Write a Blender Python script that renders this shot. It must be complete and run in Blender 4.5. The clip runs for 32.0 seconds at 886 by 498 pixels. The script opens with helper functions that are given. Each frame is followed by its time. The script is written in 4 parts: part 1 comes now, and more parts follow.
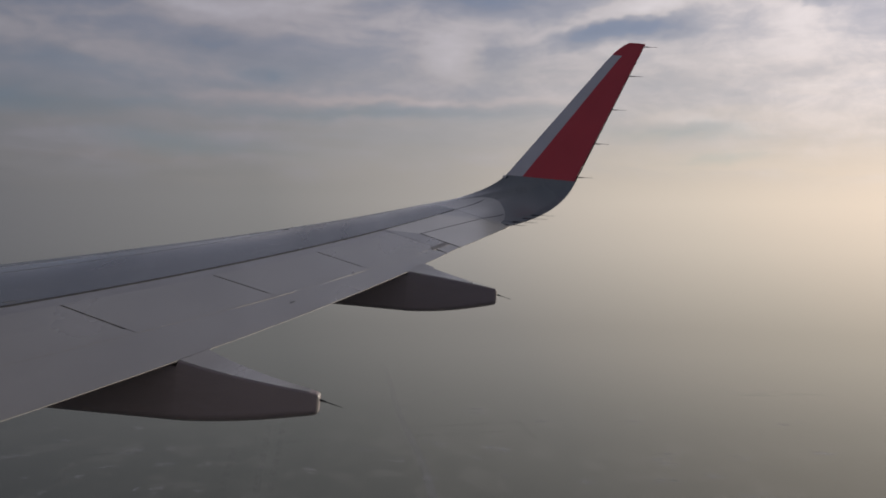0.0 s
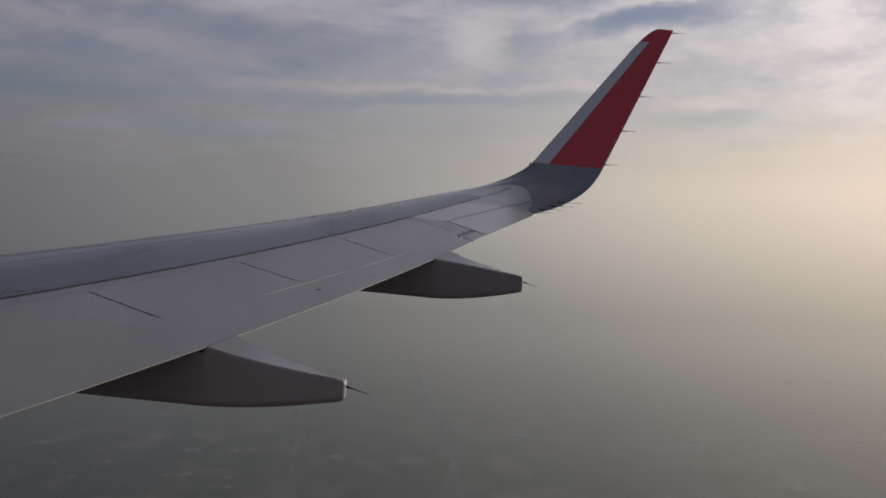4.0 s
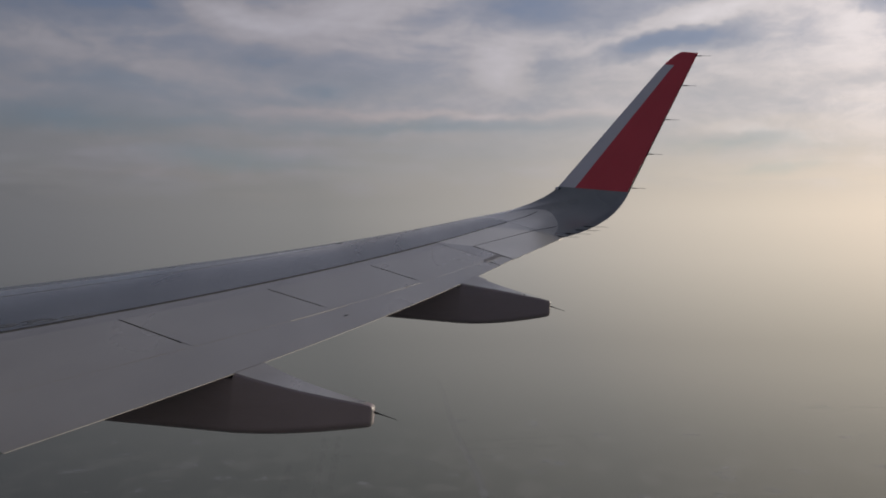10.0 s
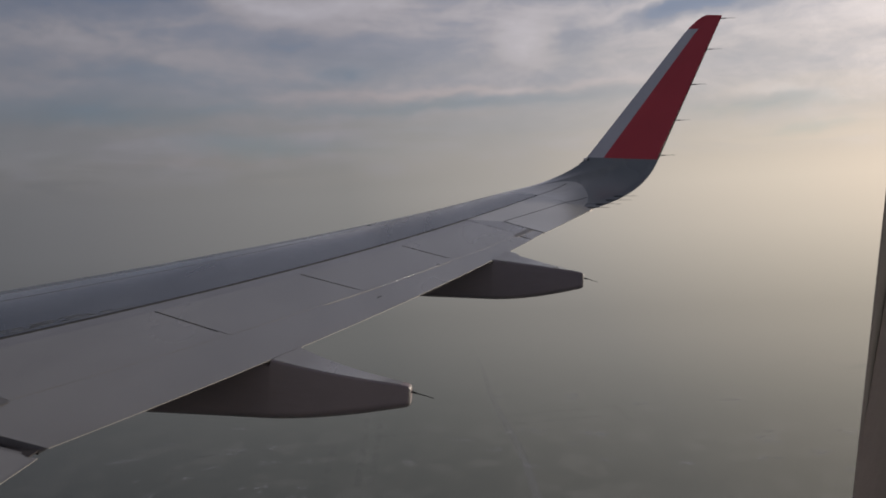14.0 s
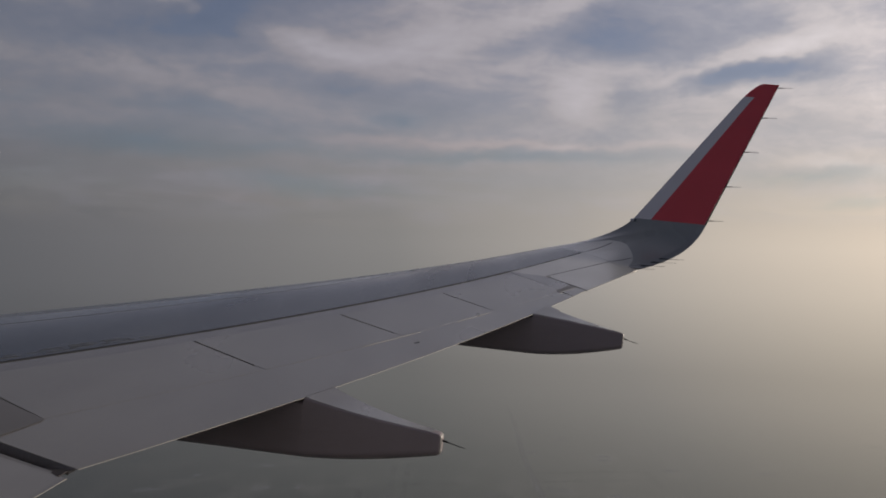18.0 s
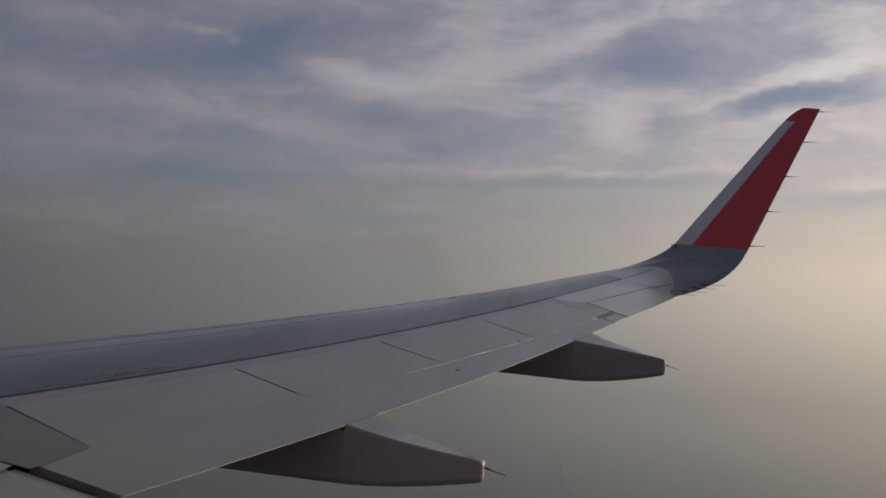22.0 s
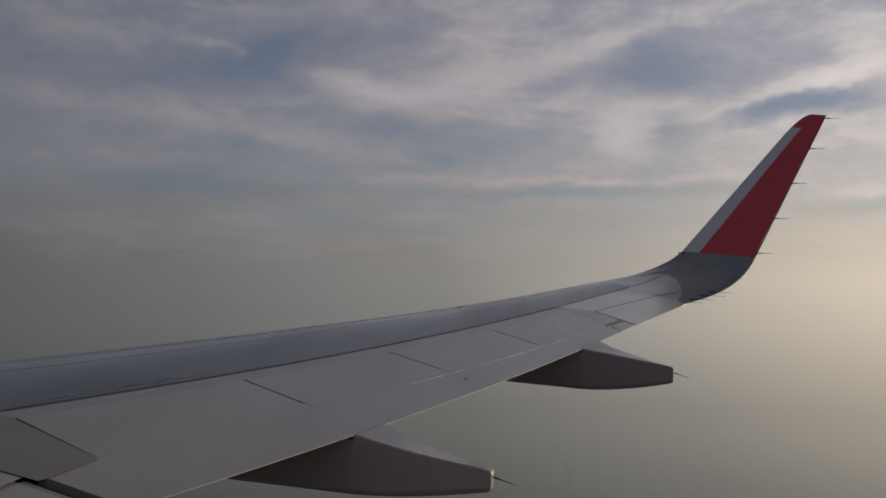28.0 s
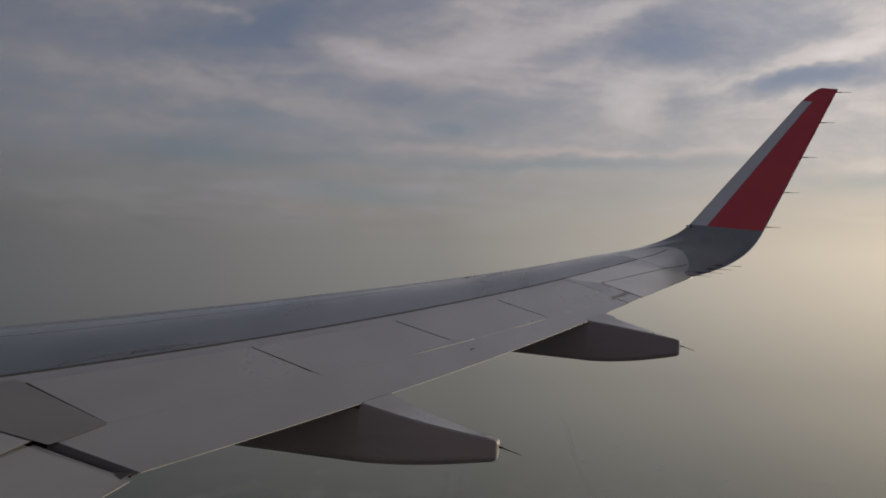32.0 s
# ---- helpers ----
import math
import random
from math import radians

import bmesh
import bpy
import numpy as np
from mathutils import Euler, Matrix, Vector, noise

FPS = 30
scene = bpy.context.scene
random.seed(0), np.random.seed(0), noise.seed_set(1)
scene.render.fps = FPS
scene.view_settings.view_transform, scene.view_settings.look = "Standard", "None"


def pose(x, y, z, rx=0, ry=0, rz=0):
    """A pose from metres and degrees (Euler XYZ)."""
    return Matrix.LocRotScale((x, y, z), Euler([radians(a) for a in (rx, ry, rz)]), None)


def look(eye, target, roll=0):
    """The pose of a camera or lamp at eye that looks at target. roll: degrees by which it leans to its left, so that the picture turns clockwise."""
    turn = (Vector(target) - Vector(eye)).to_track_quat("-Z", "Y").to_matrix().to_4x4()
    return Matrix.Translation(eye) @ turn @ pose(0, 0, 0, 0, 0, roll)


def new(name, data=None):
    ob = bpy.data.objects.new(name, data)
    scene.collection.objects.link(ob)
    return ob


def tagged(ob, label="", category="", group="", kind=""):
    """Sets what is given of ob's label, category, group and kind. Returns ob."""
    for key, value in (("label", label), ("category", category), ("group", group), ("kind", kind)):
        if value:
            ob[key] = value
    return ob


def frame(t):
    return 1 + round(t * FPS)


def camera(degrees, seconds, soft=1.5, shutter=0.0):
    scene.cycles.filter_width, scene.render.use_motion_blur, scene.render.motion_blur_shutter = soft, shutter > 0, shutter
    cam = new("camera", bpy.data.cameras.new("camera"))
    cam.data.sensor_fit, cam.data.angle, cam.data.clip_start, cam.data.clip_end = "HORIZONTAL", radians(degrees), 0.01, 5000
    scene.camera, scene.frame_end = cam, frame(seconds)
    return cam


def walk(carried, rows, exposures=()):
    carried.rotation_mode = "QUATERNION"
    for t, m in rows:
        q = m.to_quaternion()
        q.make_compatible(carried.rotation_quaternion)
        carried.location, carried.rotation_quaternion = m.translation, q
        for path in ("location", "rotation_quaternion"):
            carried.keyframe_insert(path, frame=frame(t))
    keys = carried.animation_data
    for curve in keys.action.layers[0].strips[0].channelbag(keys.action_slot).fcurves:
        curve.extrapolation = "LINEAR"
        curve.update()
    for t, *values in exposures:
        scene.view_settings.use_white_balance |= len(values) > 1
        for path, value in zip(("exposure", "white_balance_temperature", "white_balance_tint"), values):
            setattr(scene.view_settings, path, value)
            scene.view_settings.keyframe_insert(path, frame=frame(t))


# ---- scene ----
cam = camera(43.7, 32.0, soft=1.8)

# The aeroplane flies 4.9 degrees nose-up with a slight bank: its own axes (x outboard, y ahead, z up) stand in ATT.
ATT = pose(0, 0, 0, 4.88, 2.77, 0)

# seconds, place in the aeroplane's axes, turn
PATH = [
    (0.0, 1.648, -8.2685, 1.396, 90.90, -5.49, -90.01),
    (0.5, 1.647, -8.2688, 1.401, 90.82, -5.49, -89.87),
    (1.0, 1.646, -8.2732, 1.395, 90.96, -5.28, -89.79),
    (1.5, 1.643, -8.2695, 1.398, 90.78, -5.56, -89.96),
    (2.0, 1.645, -8.2708, 1.393, 90.81, -5.49, -89.85),
    (2.5, 1.646, -8.2705, 1.395, 90.71, -5.41, -89.76),
    (3.0, 1.646, -8.2659, 1.387, 90.17, -5.62, -88.87),
    (3.5, 1.648, -8.2715, 1.395, 90.09, -6.05, -88.91),
    (4.0, 1.647, -8.2723, 1.394, 90.13, -5.53, -88.63),
    (4.5, 1.646, -8.2719, 1.393, 90.16, -5.51, -88.61),
    (6.5, 1.641, -8.2723, 1.390, 90.23, -4.44, -88.00),
    (7.0, 1.642, -8.2724, 1.392, 90.75, -4.55, -88.18),
    (7.5, 1.644, -8.2743, 1.387, 91.18, -4.51, -87.85),
    (8.0, 1.641, -8.2731, 1.390, 91.23, -4.77, -87.93),
    (8.5, 1.646, -8.2748, 1.387, 91.01, -4.74, -87.92),
    (9.0, 1.646, -8.2763, 1.387, 90.90, -4.59, -87.52),
    (9.5, 1.645, -8.2777, 1.391, 91.27, -4.40, -87.09),
    (10.0, 1.647, -8.2760, 1.385, 91.35, -4.94, -87.22),
    (10.5, 1.642, -8.2765, 1.385, 92.12, -4.65, -86.52),
    (11.0, 1.645, -8.2792, 1.385, 92.10, -4.47, -86.63),
    (11.5, 1.643, -8.2773, 1.384, 92.06, -4.51, -86.56),
    (12.0, 1.649, -8.2786, 1.385, 91.63, -4.62, -86.24),
    (12.5, 1.648, -8.2821, 1.385, 91.44, -3.32, -86.08),
    (13.0, 1.646, -8.2841, 1.385, 90.47, -3.71, -84.71),
    (13.5, 1.649, -8.2838, 1.389, 89.95, -2.73, -85.53),
    (14.0, 1.649, -8.2910, 1.390, 90.06, -2.21, -85.50),
    (14.5, 1.653, -8.2828, 1.388, 90.82, -3.73, -84.96),
    (16.5, 1.656, -8.2892, 1.388, 91.01, -3.56, -84.52),
    (17.0, 1.655, -8.2886, 1.384, 91.10, -3.60, -84.61),
    (17.5, 1.657, -8.2903, 1.392, 91.31, -4.11, -84.35),
    (18.0, 1.656, -8.2848, 1.383, 92.48, -6.25, -83.41),
    (18.5, 1.651, -8.2863, 1.384, 93.05, -5.32, -83.18),
    (19.0, 1.654, -8.2863, 1.380, 93.04, -5.00, -82.58),
    (19.5, 1.646, -8.2805, 1.375, 93.32, -5.47, -82.41),
    (20.0, 1.649, -8.2858, 1.379, 93.07, -5.39, -82.44),
    (20.5, 1.653, -8.2874, 1.381, 93.34, -5.36, -82.34),
    (21.0, 1.652, -8.2871, 1.377, 93.56, -5.47, -81.97),
    (21.5, 1.649, -8.2844, 1.377, 93.59, -5.64, -81.53),
    (22.0, 1.647, -8.2780, 1.374, 93.71, -5.95, -81.37),
    (22.5, 1.647, -8.2849, 1.375, 93.75, -5.74, -81.33),
    (23.0, 1.649, -8.2807, 1.376, 93.47, -5.92, -81.25),
    (23.5, 1.644, -8.2809, 1.374, 93.60, -5.78, -80.98),
    (24.0, 1.646, -8.2782, 1.373, 93.67, -5.75, -80.96),
    (24.5, 1.647, -8.2796, 1.373, 93.71, -5.91, -80.87),
    (25.0, 1.647, -8.2795, 1.374, 93.73, -5.61, -81.01),
    (25.5, 1.648, -8.2813, 1.374, 93.75, -5.37, -81.21),
    (27.5, 1.647, -8.2818, 1.369, 94.16, -5.72, -81.11),
    (28.0, 1.647, -8.2805, 1.370, 94.18, -5.51, -80.96),
    (28.5, 1.647, -8.2783, 1.372, 94.12, -5.97, -80.80),
    (29.0, 1.645, -8.2817, 1.373, 93.82, -5.49, -80.98),
    (29.5, 1.642, -8.2754, 1.370, 93.76, -5.79, -80.91),
    (30.0, 1.644, -8.2721, 1.363, 93.22, -6.16, -80.81),
    (30.5, 1.649, -8.2783, 1.371, 92.52, -5.65, -80.95),
    (31.0, 1.644, -8.2731, 1.370, 92.95, -6.07, -80.68),
    (31.5, 1.646, -8.2762, 1.371, 92.49, -5.97, -80.76),
    (32.0, 1.643, -8.2699, 1.369, 92.60, -6.21, -80.66),
]
# seconds, stops, kelvin, tint: the camera's slow drift of brightness and white balance
BALANCE = [(0.0, 0.0, 6400, 10), (4.0, 0.02, 6350, 10), (8.0, 0.04, 6370, 9), (11.0, 0.03, 6410, 9), (14.0, 0.04, 6460, 9), (17.0, 0.0, 6480, 10), (19.0, -0.01, 6490, 10), (22.0, -0.04, 6520, 10), (25.0, -0.03, 6530, 10), (28.0, -0.03, 6640, 7.5), (32.0, 0.03, 6700, 7)]
walk(cam, [(r[0], ATT @ pose(*r[1:])) for r in PATH], BALANCE)

# ---------------------------------------------------------------- light
SUN_AZ, SUN_EL = radians(-48), radians(6)          # from +x towards +y
sun_dir = Vector((math.cos(SUN_AZ) * math.cos(SUN_EL), math.sin(SUN_AZ) * math.cos(SUN_EL), math.sin(SUN_EL)))


def world_sky():
    """Hazy evening sky: clear air behind a broken veil of high cloud, over a bank of haze at the horizon."""
    w = bpy.data.worlds.new("sky")
    w.use_nodes = True
    scene.world = w
    nt = w.node_tree
    nt.nodes.clear()
    N, L = nt.nodes.new, nt.links.new

    def val(op, a, b=None, c=None):
        n = N("ShaderNodeMath")
        n.operation = op
        for i, v in enumerate((a, b, c)):
            if v is None:
                continue
            if isinstance(v, (int, float)):
                n.inputs[i].default_value = v
            else:
                L(v, n.inputs[i])
        return n.outputs[0]

    def ramp(fac, stops, interp="EASE"):
        n = N("ShaderNodeValToRGB")
        n.color_ramp.interpolation = interp
        els = n.color_ramp.elements
        while len(els) < len(stops):
            els.new(0.5)
        for e, (p, c) in zip(els, stops):
            e.position, e.color = p, (*c, 1) if len(c) == 3 else c
        L(fac, n.inputs[0])
        return n.outputs[0]

    def mix(fac, a, b):
        n = N("ShaderNodeMix")
        n.data_type = "RGBA"
        for sock, v in ((n.inputs[0], fac), (n.inputs[6], a), (n.inputs[7], b)):
            if isinstance(v, (int, float)):
                sock.default_value = v
            elif isinstance(v, tuple):
                sock.default_value = (*v, 1)
            else:
                L(v, sock)
        return n.outputs[2]

    def scaled(col, k):
        n = N("ShaderNodeVectorMath")
        n.operation = "SCALE"
        L(col, n.inputs[0])
        if isinstance(k, (int, float)):
            n.inputs[3].default_value = k
        else:
            L(k, n.inputs[3])
        return n.outputs[0]

    tc = N("ShaderNodeTexCoord")
    sep = N("ShaderNodeSeparateXYZ")
    L(tc.outputs["Generated"], sep.inputs[0])
    _, Y, Z = sep.outputs

    sky = N("ShaderNodeTexSky")
    sky.sky_type, sky.sun_disc = "NISHITA", False
    sky.sun_elevation, sky.sun_rotation = SUN_EL, math.pi / 2 - SUN_AZ
    sky.altitude, sky.air_density, sky.dust_density, sky.ozone_density = 2000, 1.0, 0.3, 2.0
    tint = N("ShaderNodeVectorMath")
    tint.operation = "MULTIPLY"
    tint.inputs[1].default_value = (0.112, 0.084, 0.090)
    L(sky.outputs[0], tint.inputs[0])
    clear = tint.outputs[0]

    # nearness to the sun's quarter, 0 to 1
    dot = N("ShaderNodeVectorMath")
    dot.operation = "DOT_PRODUCT"
    L(tc.outputs["Generated"], dot.inputs[0])
    dot.inputs[1].default_value = sun_dir
    near = val("MULTIPLY_ADD", dot.outputs["Value"], 0.5, 0.5)

    # cloud veil: streaks drawn out along the horizon, slightly aslant
    def cloud_noise(scale, rot, stretch, detail, dist, off):
        m = N("ShaderNodeMapping")
        m.inputs["Rotation"].default_value = (rot, 0, 0)
        m.inputs["Scale"].default_value = (scale, scale, scale * stretch)
        m.inputs["Location"].default_value = off
        L(tc.outputs["Generated"], m.inputs[0])
        n = N("ShaderNodeTexNoise")
        n.inputs["Scale"].default_value, n.inputs["Detail"].default_value = 1, detail
        n.inputs["Roughness"].default_value, n.inputs["Distortion"].default_value = 0.57, dist
        L(m.outputs[0], n.inputs[0])
        return n.outputs[0]

    broad = cloud_noise(3.2, 0.10, 4.2, 5, 0.5, (3.1, 0.4, 1.7))
    fine = cloud_noise(9.0, 0.16, 3.4, 6, 0.9, (0.2, 5.0, 2.2))
    puff = cloud_noise(24.0, 0.20, 2.2, 6, 0.6, (1.2, 0.0, 0.4))

    def warped(scale, amount, off):
        """How far the wind has drawn the cloud aside, as a vector (y, z)."""
        m = N("ShaderNodeMapping")
        m.inputs["Scale"].default_value, m.inputs["Location"].default_value = (scale, scale, scale * 1.7), off
        L(tc.outputs["Generated"], m.inputs[0])
        n = N("ShaderNodeTexNoise")
        n.inputs["Scale"].default_value, n.inputs["Detail"].default_value, n.inputs["Roughness"].default_value = 1, 3, 0.6
        L(m.outputs[0], n.inputs[0])
        c, k = N("ShaderNodeVectorMath"), N("ShaderNodeVectorMath")
        c.operation, k.operation = "SUBTRACT", "MULTIPLY"
        c.inputs[1].default_value, k.inputs[1].default_value = (0.5, 0.5, 0.5), amount
        L(n.outputs[1], c.inputs[0])
        L(c.outputs[0], k.inputs[0])
        return k.outputs[0]

    drawn = tc.outputs["Generated"]
    for move in (warped(13.0, (0.0, 0.056, 0.022), (4.0, 1.0, 2.0)), warped(42.0, (0.0, 0.021, 0.009), (0.5, 7.0, 3.0))):
        n = N("ShaderNodeVectorMath")
        n.operation = "ADD"
        L(drawn, n.inputs[0])
        L(move, n.inputs[1])
        drawn = n.outputs[0]

    mottle = cloud_noise(46.0, 0.15, 1.9, 5, 1.2, (5.1, 2.0, 0.9))
    cover = val("ADD", val("MULTIPLY_ADD", broad, 0.50, 0.11), val("MULTIPLY_ADD", fine, 0.36, val("MULTIPLY_ADD", puff, 0.20, val("MULTIPLY", mottle, 0.11))))
    patches, low = [], []

    def patch(y, z, length, depth, slant, amount, into=patches):
        """A long soft opening in the veil (minus) or a thicker bank of it (plus)."""
        m = N("ShaderNodeMapping")
        m.vector_type = "TEXTURE"
        m.inputs["Location"].default_value, m.inputs["Rotation"].default_value, m.inputs["Scale"].default_value = (0, y, z), (slant, 0, 0), (1e6, length, depth)
        L(drawn, m.inputs[0])
        d = N("ShaderNodeVectorMath")
        d.operation = "DOT_PRODUCT"
        L(m.outputs[0], d.inputs[0])
        L(m.outputs[0], d.inputs[1])
        into.append(val("MULTIPLY", val("POWER", 2.718, val("MULTIPLY", d.outputs["Value"], -1)), amount))

    patch(0.310, 0.2029, 0.036, 0.0221, -0.04, -0.26)
    patch(0.363, 0.1891, 0.083, 0.0160, 0.03, -0.17)
    patch(0.262, 0.2242, 0.053, 0.0135, 0.02, -0.15)
    patch(-0.036, 0.1924, 0.050, 0.0170, 0.14, -0.11)
    patch(-0.120, 0.1560, 0.036, 0.0086, -0.14, -0.36)
    patch(-0.178, 0.1665, 0.041, 0.0104, -0.18, -0.40)
    patch(-0.049, 0.1414, 0.017, 0.0123, -0.04, -0.15)
    patch(0.161, 0.1183, 0.015, 0.0068, -0.00, -0.15)
    patch(0.373, 0.0943, 0.074, 0.0098, 0.03, -0.11)
    patch(0.237, 0.0596, 0.074, 0.0092, 0.08, -0.13)
    patch(0.198, 0.1471, 0.028, 0.0068, 0.07, -0.12)
    patch(0.067, 0.0889, 0.144, 0.0043, -0.01, -0.13)
    patch(-0.201, 0.0714, 0.055, 0.0049, -0.01, -0.10)
    patch(-0.238, 0.0493, 0.019, 0.0043, -0.02, -0.12)
    patch(-0.310, 0.1891, 0.022, 0.0123, -0.01, -0.19)
    patch(-0.236, 0.0781, 0.026, 0.0043, -0.01, -0.10)
    patch(0.238, 0.1858, 0.047, 0.0104, 0.26, 0.26)
    patch(0.175, 0.1811, 0.047, 0.0147, 0.05, 0.15)
    patch(0.348, 0.2135, 0.017, 0.0049, 0.19, 0.19)
    patch(0.331, 0.2055, 0.006, 0.0049, 1.30, 0.14)
    patch(0.138, 0.1868, 0.069, 0.0184, -0.23, 0.21)
    patch(0.029, 0.2143, 0.068, 0.0135, -0.27, 0.24)
    patch(0.124, 0.2208, 0.081, 0.0160, -0.10, 0.09)
    patch(0.416, 0.1616, 0.074, 0.0160, 0.09, 0.17)
    patch(0.309, 0.1441, 0.071, 0.0135, 0.12, 0.17)
    patch(-0.005, 0.1403, 0.026, 0.0209, -0.03, 0.21)
    patch(0.063, 0.1663, 0.051, 0.0098, -0.09, 0.09)
    patch(-0.109, 0.1609, 0.044, 0.0080, -0.24, 0.24)
    patch(-0.183, 0.1823, 0.057, 0.0135, -0.20, 0.29)
    patch(-0.214, 0.2132, 0.046, 0.0221, 0.03, 0.14)
    patch(0.048, 0.1003, 0.136, 0.0043, 0.00, 0.13)
    patch(-0.215, 0.0814, 0.050, 0.0055, 0.09, 0.15)
    patch(-0.145, 0.1442, 0.073, 0.0086, -0.12, 0.10)
    patch(0.337, 0.0665, 0.087, 0.0074, 0.05, 0.07)
    patch(-0.296, 0.1762, 0.031, 0.0123, 0.22, 0.17)
    patch(-0.311, 0.1485, 0.036, 0.0233, 0.02, 0.09)
    # where the haze below breaks up (plus) or thickens (minus)
    patch(0.382, 0.0951, 0.090, 0.0104, 0.02, 0.32, low)
    patch(0.237, 0.0621, 0.074, 0.0104, 0.11, 0.34, low)
    patch(0.159, 0.1188, 0.022, 0.0074, -0.03, 0.30, low)
    patch(0.067, 0.0879, 0.144, 0.0049, -0.01, 0.22, low)
    patch(-0.206, 0.0713, 0.060, 0.0055, -0.01, 0.20, low)
    patch(-0.240, 0.0492, 0.022, 0.0049, -0.01, 0.13, low)
    patch(0.322, 0.1253, 0.072, 0.0061, 0.03, 0.20, low)
    patch(0.463, 0.1262, 0.025, 0.0074, -0.15, 0.20, low)
    patch(0.259, 0.0921, 0.038, 0.0055, -0.02, 0.20, low)
    patch(-0.238, 0.0780, 0.028, 0.0055, -0.01, 0.13, low)
    patch(-0.255, 0.0533, 0.026, 0.0049, -0.02, 0.13, low)
    patch(0.038, 0.0931, 0.060, 0.0043, -0.01, 0.14, low)
    patch(0.064, 0.1000, 0.152, 0.0043, 0.00, -0.20, low)
    patch(0.337, 0.0772, 0.087, 0.0055, 0.03, -0.12, low)
    patch(0.267, 0.0470, 0.108, 0.0043, 0.02, -0.10, low)
    for p in patches:
        cover = val("ADD", cover, p)
    # higher up the veil thins out to blue
    cover = val("SUBTRACT", cover, ramp(Z, [(0.22, (0.0,) * 3), (0.45, (0.075,) * 3)]))
    veil = ramp(cover, [(0.42, (0.30,) * 3), (0.62, (0.60,) * 3), (0.84, (1.0,) * 3)])
    cloud_col = ramp(near, [(0.20, (0.078, 0.083, 0.104)), (0.59, (0.165, 0.165, 0.190)), (0.77, (0.275, 0.260, 0.288)), (0.835, (0.365, 0.342, 0.367)), (0.907, (0.512, 0.474, 0.482)), (0.949, (0.75, 0.675, 0.665)), (1.0, (1.25, 1.05, 0.85))], "LINEAR")
    shade = val("MULTIPLY_ADD", cover, 1.30, 0.14)
    col = mix(veil, clear, scaled(cloud_col, shade))

    # haze: thick at and under the horizon, thinning upwards
    below = val("MINIMUM", val("MAXIMUM", val("MULTIPLY", Z, -1.3), 0.0), 0.24)
    near_low = val("SUBTRACT", near, val("MULTIPLY", val("SUBTRACT", near, 0.772), below))
    haze_gain = ramp(near_low, [(0.20, (0.060, 0.066, 0.078)), (0.58, (0.104, 0.107, 0.117)), (0.67, (0.156, 0.154, 0.161)), (0.77, (0.236, 0.228, 0.221)), (0.835, (0.384, 0.354, 0.326)), (0.907, (0.665, 0.573, 0.474)), (0.949, (0.86, 0.705, 0.56)), (1.0, (1.4, 1.12, 0.82))], "LINEAR")
    depth = ramp(val("MULTIPLY_ADD", Z, 2.0, 0.5), [(0.0, (0.40,) * 3), (0.10, (0.49,) * 3), (0.30, (0.66,) * 3), (0.44, (0.95,) * 3), (0.52, (1.05,) * 3), (0.62, (1.0,) * 3)], "LINEAR")
    cool = N("ShaderNodeVectorMath")
    cool.operation = "MULTIPLY"
    L(scaled(haze_gain, depth), cool.inputs[0])
    L(mix(val("MULTIPLY", below, 4.17), (1.0, 1.0, 1.0), (0.968, 1.0, 1.005)), cool.inputs[1])
    haze = cool.outputs[0]
    thick = ramp(val("MULTIPLY_ADD", Z, 2.0, 0.5), [(0.54, (1.0,) * 3), (0.64, (0.62,) * 3), (0.73, (0.24,) * 3), (0.84, (0.05,) * 3), (1.0, (0.0,) * 3)])
    # thin blue-grey streaks where the haze breaks up
    bands = cloud_noise(4.5, 0.06, 8.0, 6, 0.7, (2.3, 1.1, 0.2))
    zone = ramp(val("MULTIPLY_ADD", Z, 2.0, 0.5), [(0.52, (0.0,) * 3), (0.60, (1.0,) * 3), (0.80, (1.0,) * 3), (0.9, (0.0,) * 3)])
    gaps = ramp(val("MULTIPLY_ADD", puff, 0.25, bands), [(0.52, (0.0,) * 3), (0.72, (1.0,) * 3)])
    thick = val("MULTIPLY", thick, val("SUBTRACT", 1.0, val("MULTIPLY", val("MULTIPLY", gaps, zone), 0.30)))
    thick = val("MINIMUM", val("MAXIMUM", thick, 0.0), 1.0)
    col = mix(thick, col, haze)
    # broken haze lets thin cool streaks through
    streak = 0.0
    for p in low:
        streak = val("ADD", p, streak)
    streak = val("MULTIPLY", streak, val("MULTIPLY_ADD", puff, 1.0, 0.5))
    gain = N("ShaderNodeCombineXYZ")
    for sock, k in zip(gain.inputs, (-0.40, -0.15, -0.02)):
        L(val("MULTIPLY_ADD", streak, k, 1.0), sock)
    cooled = N("ShaderNodeVectorMath")
    cooled.operation = "MULTIPLY"
    L(col, cooled.inputs[0])
    L(gain.outputs[0], cooled.inputs[1])
    col = cooled.outputs[0]

    bg = N("ShaderNodeBackground")
    L(col, bg.inputs[0])
    bg.inputs[1].default_value = 1.0
    out = N("ShaderNodeOutputWorld")
    L(bg.outputs[0], out.inputs[0])


world_sky()
sun = new("sun", bpy.data.lights.new("sun", "SUN"))
sun.data.energy, sun.data.angle, sun.data.color = 2.2, radians(2), (1.0, 0.88, 0.76)
sun.matrix_world = look(sun_dir * 100, (0, 0, 0))


